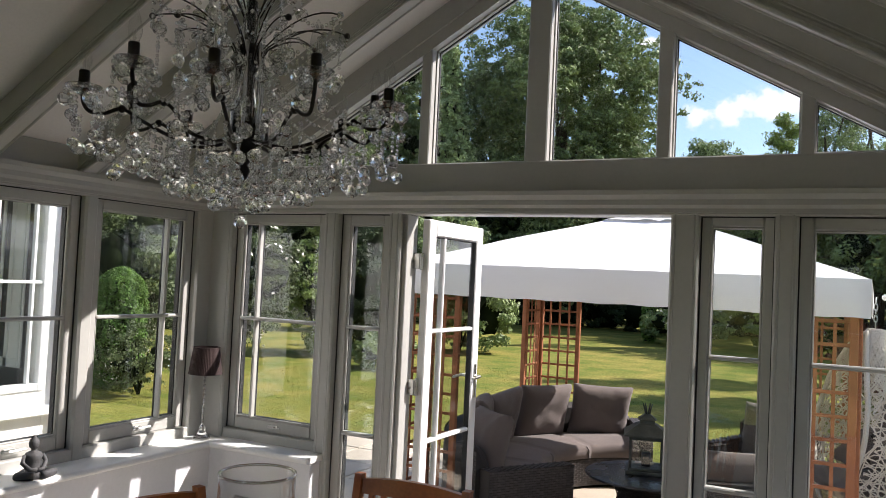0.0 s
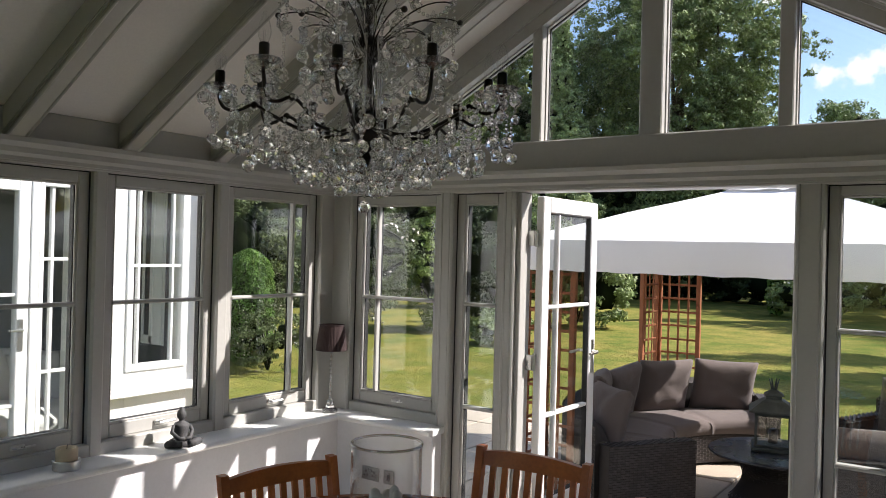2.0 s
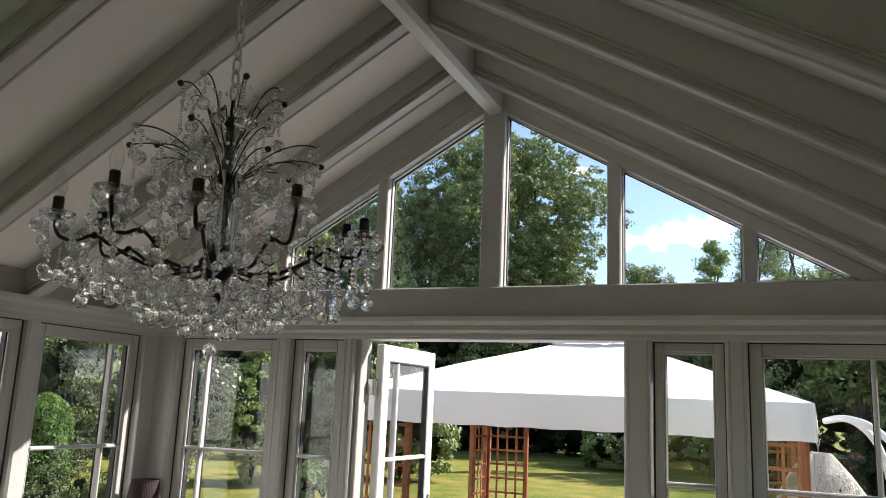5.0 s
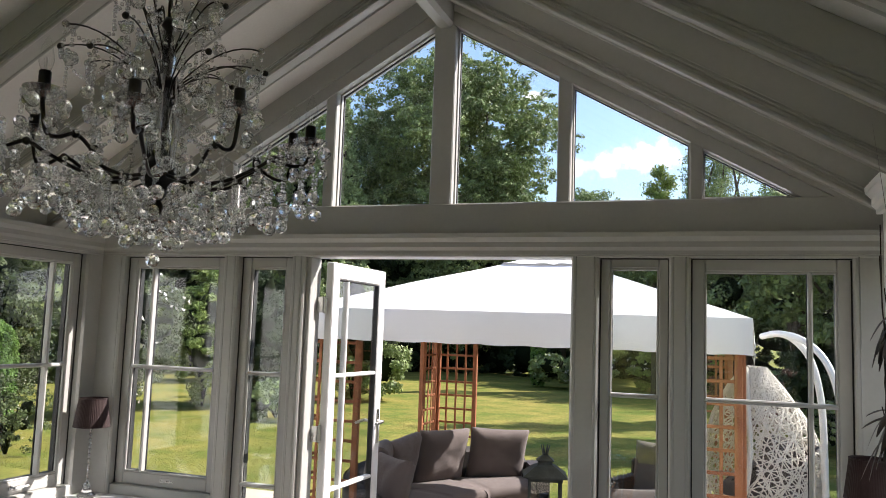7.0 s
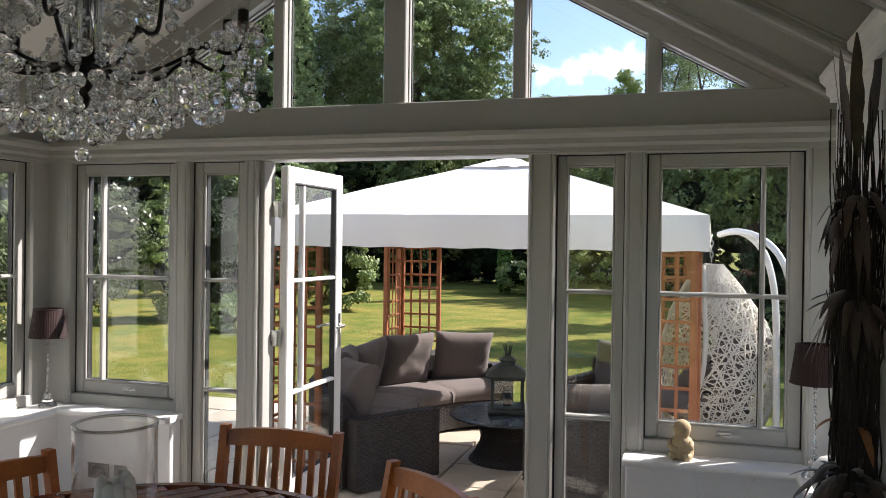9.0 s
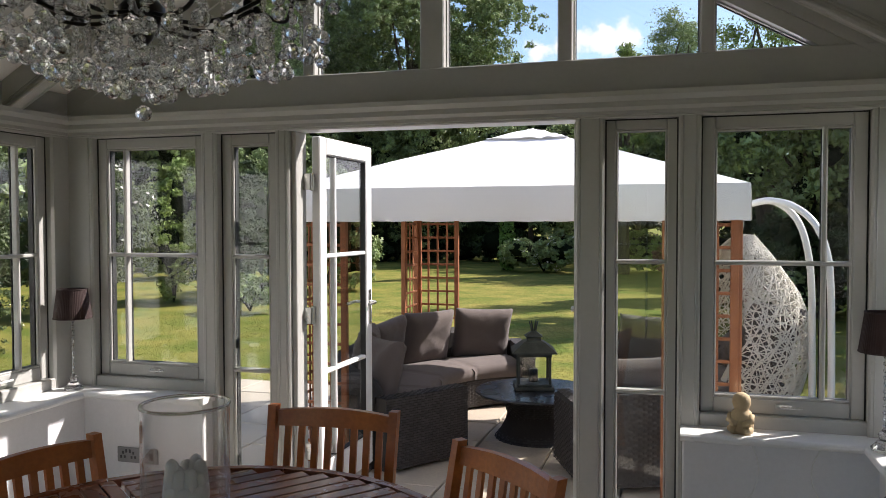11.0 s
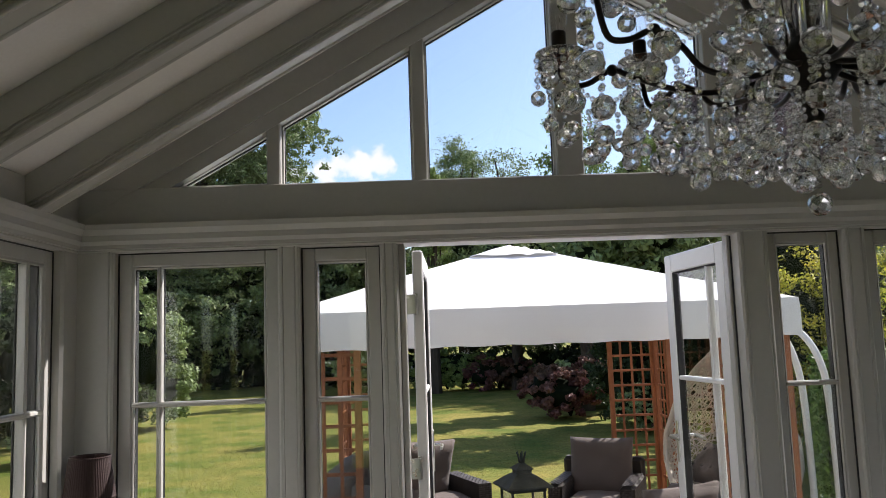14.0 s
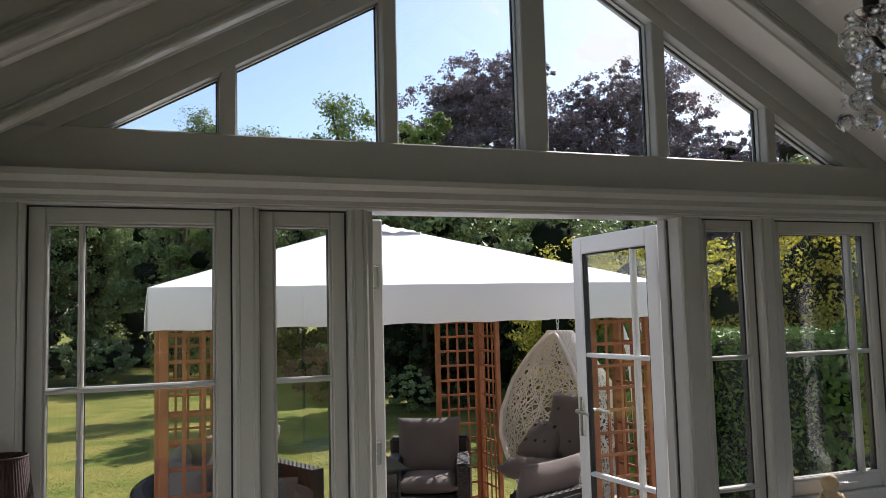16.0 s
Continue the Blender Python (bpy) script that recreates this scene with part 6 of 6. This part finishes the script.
cd = thing("jar_candle", "cream candle in a ribbed metal holder", "candle", pose(-2.08, -1.99, 0.612) @ Matrix.Scale(1.22, 4))
part("holder", Build().lathe([(0.05, 0.0), (0.052, 0.006), (0.05, 0.03), (0.053, 0.036), (0.048, 0.038), (0.046, 0.01)], 28), STEEL, cd, "ribbed metal holder", smooth=True)
part("wax", Build().lathe([(0.041, 0.01), (0.041, 0.080), (0.038, 0.085), (0.030, 0.083), (0.028, 0.072), (0.002, 0.070)], 24), mat("cream wax", (0.50, 0.41, 0.28), 0.5, 0.06, 10, 60, 0.04), cd, "cream wax", smooth=True)
part("wick", Build().tube([(0, 0, 0.078), (0.002, 0, 0.095)], 0.0016, 5), STONE, cd)

sp = thing("smart_speaker", "white round speaker resting on the window board", "speaker", pose(2.05, -0.52, 0.614))
part("body", Build().lathe([(0.045, 0.0), (0.062, 0.012), (0.078, 0.045), (0.082, 0.08), (0.075, 0.118), (0.05, 0.150), (0.02, 0.162), (0.004, 0.164)], 28), WHITE, sp, "matt white fabric body", smooth=True)
part("ring", Build().tube([(0.05 * math.cos(t), 0.05 * math.sin(t), 0.006) for t in np.linspace(0, 6.28, 24)[:-1]], 0.004, 5, closed=True), mat("blue plastic", (0.05, 0.06, 0.5), 0.3), sp, "blue base ring")
part("camera_dot", Build().ball((-0.035, -0.074, 0.085), 0.006, 8, 5), STONE, sp)

so = thing("socket_plate", "brushed steel double socket plate on the dwarf wall", "socket", pose(-1.735, -0.156, 0.265))
part("plate", Build().box((-0.073, -0.008, -0.043), (0.073, 0.0, 0.043), 0.004), mat("dull steel plate", (0.30, 0.30, 0.30), 0.38, 0.06, 20, 200, 0.03, metal=1.0), so)
for s in (-1, 1):
    for dx, dz in ((0, 0.012), (-0.012, -0.012), (0.012, -0.012)):
        part("slot", Build().box((s * 0.034 + dx - 0.006, -0.0105, dz - 0.008), (s * 0.034 + dx + 0.006, -0.0078, dz + 0.008), 0.001), STONE, so)
    part("switch", Build().box((s * 0.012 - 0.006, -0.012, 0.012), (s * 0.012 + 0.006, -0.0078, 0.032), 0.002), STONE, so)
sw = thing("switch_plate", "small brushed steel switch plate beside the socket", "switch", pose(-1.585, -0.156, 0.265))
part("plate", Build().box((-0.043, -0.008, -0.043), (0.043, 0.0, 0.043), 0.004), MATS["dull steel plate"], sw)
part("switch", Build().box((-0.012, -0.013, -0.02), (0.012, -0.0078, 0.02), 0.002), STONE, sw)
for x, d in ((1.52, 0.03), (1.80, -0.04)):
    pts = [(x + d * math.sin(k * 0.7), -0.158, 0.57 - 0.05 * k) for k in range(12)]
    cb = tagged(part("cable", Build().tube(pts, 0.003, 5), WHITE, None, "", True), "thin white cable hanging down the dwarf wall", "cable")

# feathers and twigs in front of the pier
TWIG = mat("dark twigs", (0.030, 0.020, 0.014), 0.8, 0.3, 12, 80, 0.3)
FEATHER = mat("dark brown feathers", (0.022, 0.014, 0.011), 0.5, 0.35, 14, 90, 0.1, sheen=0.3, island=0.3, tint=(0.055, 0.028, 0.014))
RUST = mat("rust feathers", (0.20, 0.075, 0.02), 0.6, 0.3, 14, 90, 0.1)
fx = thing("twig_arrangement", "tall bundle of dark twigs dressed with feathers", "decoration", pose(1.965, -1.36, 0))
rng = np.random.default_rng(8)
part("pot", Build().lathe([(0.09, 0.0), (0.10, 0.02), (0.075, 0.25), (0.06, 0.55), (0.065, 0.62), (0.055, 0.62)], 20), STONE, fx, "dark floor vase", smooth=True)
for k in range(230):
    a, r0, r1 = rng.uniform(0, 6.28), rng.uniform(0.01, 0.06), rng.uniform(0.02, 0.08)
    z0, z1 = rng.uniform(0.5, 1.1), rng.uniform(1.3, 2.05)
    a2 = a + rng.uniform(-0.9, 0.9)
    pts = []
    for t in np.linspace(0, 1, 7):
        r = r0 + (r1 - r0) * t + 0.012 * math.sin(t * 9 + k)
        aa = a + (a2 - a) * t
        pts.append((r * math.cos(aa), r * math.sin(aa), z0 + (z1 - z0) * t))
    part("twig", Build().tube(pts, 0.0042, 4, 0.002), TWIG, fx)


def feather(build, p, d, length, wide, droop):
    """A curved, slightly split vane on a quill."""
    p, d = Vector(p), Vector(d).normalized()
    side = d.cross(Vector((0, 0, 1)))
    side = side.normalized() if side.length > 0.01 else Vector((1, 0, 0))
    vs, fs = [], []
    n = 9
    for k in range(n + 1):
        t = k / n
        c = p + d * (length * t) + Vector((0, 0, -droop * t * t))
        w = wide * math.sin(math.pi * min(1, t * 0.92 + 0.06)) ** 0.7
        nick = 1 - 0.25 * (k % 3 == 0)
        vs += [c - side * w * nick - Vector((0, 0, w * 0.3)), c, c + side * w - Vector((0, 0, w * 0.3))]
    for k in range(n):
        fs += [(3 * k, 3 * k + 3, 3 * k + 4, 3 * k + 1), (3 * k + 1, 3 * k + 4, 3 * k + 5, 3 * k + 2)]
    build.add(vs, fs)


for z, count, ln0, m_ in ((0.80, 44, 0.22, FEATHER), (0.90, 42, 0.20, FEATHER), (1.04, 4, 0.15, RUST), (1.44, 36, 0.15, FEATHER), (1.72, 28, 0.13, FEATHER)):
    for k in range(count):
        a = 2 * math.pi * k / count + rng.uniform(-0.2, 0.2)
        fb = Build()
        el = rng.uniform(0.1, 1.2)
        feather(fb, (0.03 * math.cos(a), 0.03 * math.sin(a), z + rng.uniform(-0.04, 0.05)), (math.cos(a), math.sin(a), el), ln0 * rng.uniform(0.6, 0.95), 0.0145, rng.uniform(0.08, 0.26))
        part("feather", fb, m_, fx, "", True)
for k, (a, h, w_) in enumerate(((2.9, 0.52, 0.022), (0.6, 0.42, 0.02), (4.4, 0.36, 0.02), (3.6, 0.30, 0.02))):
    fb = Build()
    feather(fb, (0.03 * math.cos(a), 0.03 * math.sin(a), 1.83 + 0.02 * k), (0.12 * math.cos(a), 0.12 * math.sin(a), 1), h, w_, 0.0)
    part("tail_feather", fb, FEATHER, fx, "long upright banded tail feather", True)

# ---- chandelier ----
CH = Vector((-0.002, -2.305, -0.028))
chand = thing("chandelier", "bronze chandelier hung with clear crystal balls and candle bulbs", "chandelier", Matrix.Translation(CH))
part("stem", Build().lathe([(0.012, 2.02), (0.03, 2.03), (0.05, 2.06), (0.052, 2.085), (0.03, 2.11), (0.010, 2.14), (0.008, 2.30), (0.03, 2.315), (0.034, 2.33), (0.010, 2.345), (0.008, 2.47), (0.02, 2.485), (0.01, 2.51)], 16), BLACKMETAL, chand, "dark bronze turned stem", smooth=True)
for k in range(6):
    a = 2 * math.pi * k / 6
    part("rod", Build().tube([(0.035 * math.cos(a), 0.035 * math.sin(a), 2.09), (0.042 * math.cos(a), 0.042 * math.sin(a), 2.20), (0.034 * math.cos(a), 0.034 * math.sin(a), 2.34)], 0.0065, 8), CHROME, chand, smooth=True)
part("finial", Build().lathe([(0.004, 1.955), (0.014, 1.965), (0.02, 1.985), (0.012, 2.0), (0.022, 2.012), (0.03, 2.03)], 14), BLACKMETAL, chand, "dark bronze finial", smooth=True)
part("crystal_column", Build().lathe([(0.024, 2.12), (0.031, 2.16), (0.020, 2.21), (0.030, 2.26), (0.022, 2.30), (0.018, 2.35), (0.024, 2.40), (0.016, 2.46)], 12), CRYSTAL, chand)
part("hook_rod", Build().tube([(0, 0, 2.5), (0, 0, 2.56)], 0.006, 8), BLACKMETAL, chand)
ball_big = Build().ball((0, 0, 0), 0.0195, 9, 6).mesh("crystal_ball", CRYSTAL)
ball_mid = Build().ball((0, 0, 0), 0.0150, 8, 5).mesh("crystal_ball", CRYSTAL)
beads = Build()
link = Build().tube([(0.013 * math.cos(t), 0, 0.027 * math.sin(t)) for t in np.linspace(0, 6.2832, 13)[:-1]], 0.0040, 5, closed=True).mesh("chain_link", CHROME, True)
for k in range(18):
    part("chain_link", link, None, chand, m=pose(0, 0, 2.585 + 0.0425 * k, 0, 0, 90 * (k % 2)))
part("ceiling_rose", Build().lathe([(0.055, 3.300), (0.055, 3.315), (0.03, 3.346)], 20), CHROME, chand, smooth=True)
balls = []


def string(p, length, big=True, step=0.0125):
    """A string of small beads with a ball at its end."""
    n = int(length / step)
    for k in range(n):
        c = (p[0], p[1], p[2] - step * (k + 0.5))
        r = 0.0052 if k % 3 else 0.0068
        beads.ball(c, r, 6, 4)
    balls.append((p[0], p[1], p[2] - length - (0.0185 if big else 0.0145), big))


def swag(p, q, dip, step=0.0145):
    p, q = Vector(p), Vector(q)
    n = max(4, int((q - p).length / step))
    for k in range(n + 1):
        t = k / n
        c = p.lerp(q, t) - Vector((0, 0, dip * 4 * t * (1 - t)))
        r = 0.0058
        beads.ball(c, r, 6, 4)


rng = np.random.default_rng(77)
BULB = glass_mat("bulb glass", (0.97, 0.97, 0.965), 0.02, 1.5)
for node in BULB.node_tree.nodes:
    if node.type == "MATH" and node.operation == "POWER":
        node.inputs[1].default_value = 3.2
bulb_mesh = Build().lathe([(0.010, 0.0), (0.0165, 0.018), (0.0175, 0.032), (0.013, 0.055), (0.006, 0.075), (0.0015, 0.085)], 14).mesh("bulb", BULB, True)
dish_mesh = Build().lathe([(0.008, -0.010), (0.018, -0.004), (0.034, 0.004), (0.046, 0.016), (0.044, 0.018), (0.030, 0.010), (0.010, 0.004)], 18).mesh("drip_pan", CRYSTAL)
NARM = 10
for k in range(NARM):
    a = 2 * math.pi * (k + 0.35) / NARM
    rr, zt = (0.415, 2.150) if k % 2 == 0 else (0.37, 2.185)
    keys = [(0.035, 2.070), (0.11, 2.050), (0.19, 2.058), (rr - 0.14, 2.095), (rr - 0.095, 2.118), (rr - 0.05, 2.100), (rr - 0.015, 2.104), (rr, zt - 0.022), (rr, zt)]
    pts = []
    for i in range(len(keys) - 1):
        p0, p1, p2, p3 = (keys[max(0, min(len(keys) - 1, i + j))] for j in (-1, 0, 1, 2))
        for t in (0, 0.2, 0.4, 0.6, 0.8):
            rz = [0.5 * (2 * p1[c] + (p2[c] - p0[c]) * t + (2 * p0[c] - 5 * p1[c] + 4 * p2[c] - p3[c]) * t * t + (3 * p1[c] - p0[c] - 3 * p2[c] + p3[c]) * t ** 3) for c in (0, 1)]
            pts.append((rz[0] * math.cos(a), rz[0] * math.sin(a), rz[1]))
    pts.append((rr * math.cos(a), rr * math.sin(a), zt))
    arm = part("arm", Build().tube(pts, 0.0054, 7), BLACKMETAL, chand, "dark bronze curved arm", smooth=True)
    e = Vector((rr * math.cos(a), rr * math.sin(a), zt))
    part("drip_pan", dish_mesh, None, arm, "scalloped glass drip pan", m=Matrix.Translation(e))
    part("candle_tube", Build().lathe([(0.014, 0.008), (0.014, 0.055), (0.012, 0.058)], 12), BLACKMETAL, arm, "black candle sleeve", smooth=True, m=Matrix.Translation(e))
    bl_ = part("bulb", bulb_mesh, None, arm, "clear candle bulb", m=Matrix.Translation(e + Vector((0, 0, 0.058))))
    bl_.visible_shadow = False
    part("filament", Build().tube([(-0.003, 0, 0.06), (-0.004, 0, 0.09), (0.004, 0, 0.09), (0.003, 0, 0.06)], 0.0008, 4), STEEL, arm, m=Matrix.Translation(e))
    for j in range(6):
        aa = 2 * math.pi * j / 6 + k
        string((e.x + 0.043 * math.cos(aa), e.y + 0.043 * math.sin(aa), e.z + 0.012), 0.014 + 0.05 * (j % 2), j % 2 == 0)
    mid = pts[20]
    part("knop", Build().ball(mid, 0.011, 8, 6), BLACKMETAL, arm, smooth=True)
    a2 = 2 * math.pi * (k + 1.35) / NARM
    r2, z2 = (0.415, 2.150) if (k + 1) % 2 == 0 else (0.37, 2.185)
    swag(e, (r2 * math.cos(a2), r2 * math.sin(a2), z2), 0.075)
    swag(mid, (0.03 * math.cos(a), 0.03 * math.sin(a), 2.30), 0.05)
# the hanging bowl of crystal
for r, count, top, bot in ((0.425, 20, 2.11, 2.000), (0.385, 20, 2.085, 1.985), (0.34, 20, 2.07, 1.965), (0.29, 20, 2.06, 1.950), (0.24, 20, 2.05, 1.935), (0.19, 17, 2.045, 1.92), (0.14, 14, 2.035, 1.905), (0.09, 10, 2.02, 1.89), (0.04, 5, 2.01, 1.885)):
    for k in range(count):
        a = 2 * math.pi * (k + rng.uniform(-0.2, 0.2)) / count + r * 9
        rj = r + rng.uniform(-0.014, 0.014)
        p = (rj * math.cos(a), rj * math.sin(a), top + rng.uniform(-0.015, 0.015))
        string(p, top - bot - 0.03 + rng.uniform(-0.018, 0.014), rng.random() < 0.75)
string((0, 0, 1.955), 0.095, True)
# two upper sprays
for n, r_, z_, z0, ph in ((9, 0.275, 2.425, 2.33, 0.2), (8, 0.21, 2.39, 2.33, 0.5), (8, 0.150, 2.600, 2.47, 0.1)):
    for k in range(n):
        a = 2 * math.pi * (k + ph) / n
        pts = [(0.014 * math.cos(a), 0.014 * math.sin(a), z0 - 0.07), (0.05 * math.cos(a), 0.05 * math.sin(a), z0)]
        pts += [((0.05 + (r_ - 0.05) * t) * math.cos(a), (0.05 + (r_ - 0.05) * t) * math.sin(a), z0 + (z_ - z0) * (1 - (1 - t) ** 2.2) - 0.02 * t ** 4) for t in np.linspace(0.15, 1, 8)]
        sprig = part("spray_arm", Build().tube(pts, 0.0024, 5), BLACKMETAL, chand, "thin bronze spray", smooth=True)
        e = pts[-1]
        part("tip", Build().ball(e, 0.0095, 8, 6), BLACKMETAL if k % 2 else CRYSTAL, sprig)
        string((e[0] * 0.93, e[1] * 0.93, e[2] - 0.004), 0.06 + 0.05 * (k % 3), True)
        if k % 2:
            string((e[0] * 0.72, e[1] * 0.72, e[2] - 0.012), 0.03 + 0.03 * (k % 3), True)
        if k % 2 == 0:
            string((e[0] * 0.45, e[1] * 0.45, e[2] - 0.03), 0.05 + 0.04 * (k % 3), True)
        a2 = 2 * math.pi * (k + 1 + ph) / n
        swag(e, (r_ * math.cos(a2), r_ * math.sin(a2), e[2]), 0.055)
for x, y, z, big in balls[:298]:
    part("crystal_ball", ball_big if big else ball_mid, None, chand, m=pose(x, y, z, *(360 * rng.random(3))))
more = Build()
for x, y, z, big in balls[298:]:
    more.ball((x, y, z), 0.0195 if big else 0.0150, 9, 6)
if more.v:
    tagged(part("crystal_drop", more, CRYSTAL, chand, "clear faceted crystal drops"), kind="stuff")
tagged(part("bead_string", beads, BEADGLASS, chand, "strings of tiny crystal beads"), kind="stuff")

# ---- patio slabs ----
slab_mesh = Build().box((-0.295, -0.295, -0.03), (0.295, 0.295, 0.0), 0.006).mesh("slab", SLAB)
for i in range(13):
    for j in range(7):
        x, y = -4.3 + 0.605 * i, 0.42 + 0.605 * j
        part("slab", slab_mesh, None, pav, m=pose(x, y, G + 0.012 + 0.003 * math.sin(i * 7.1 + j * 3.3)))
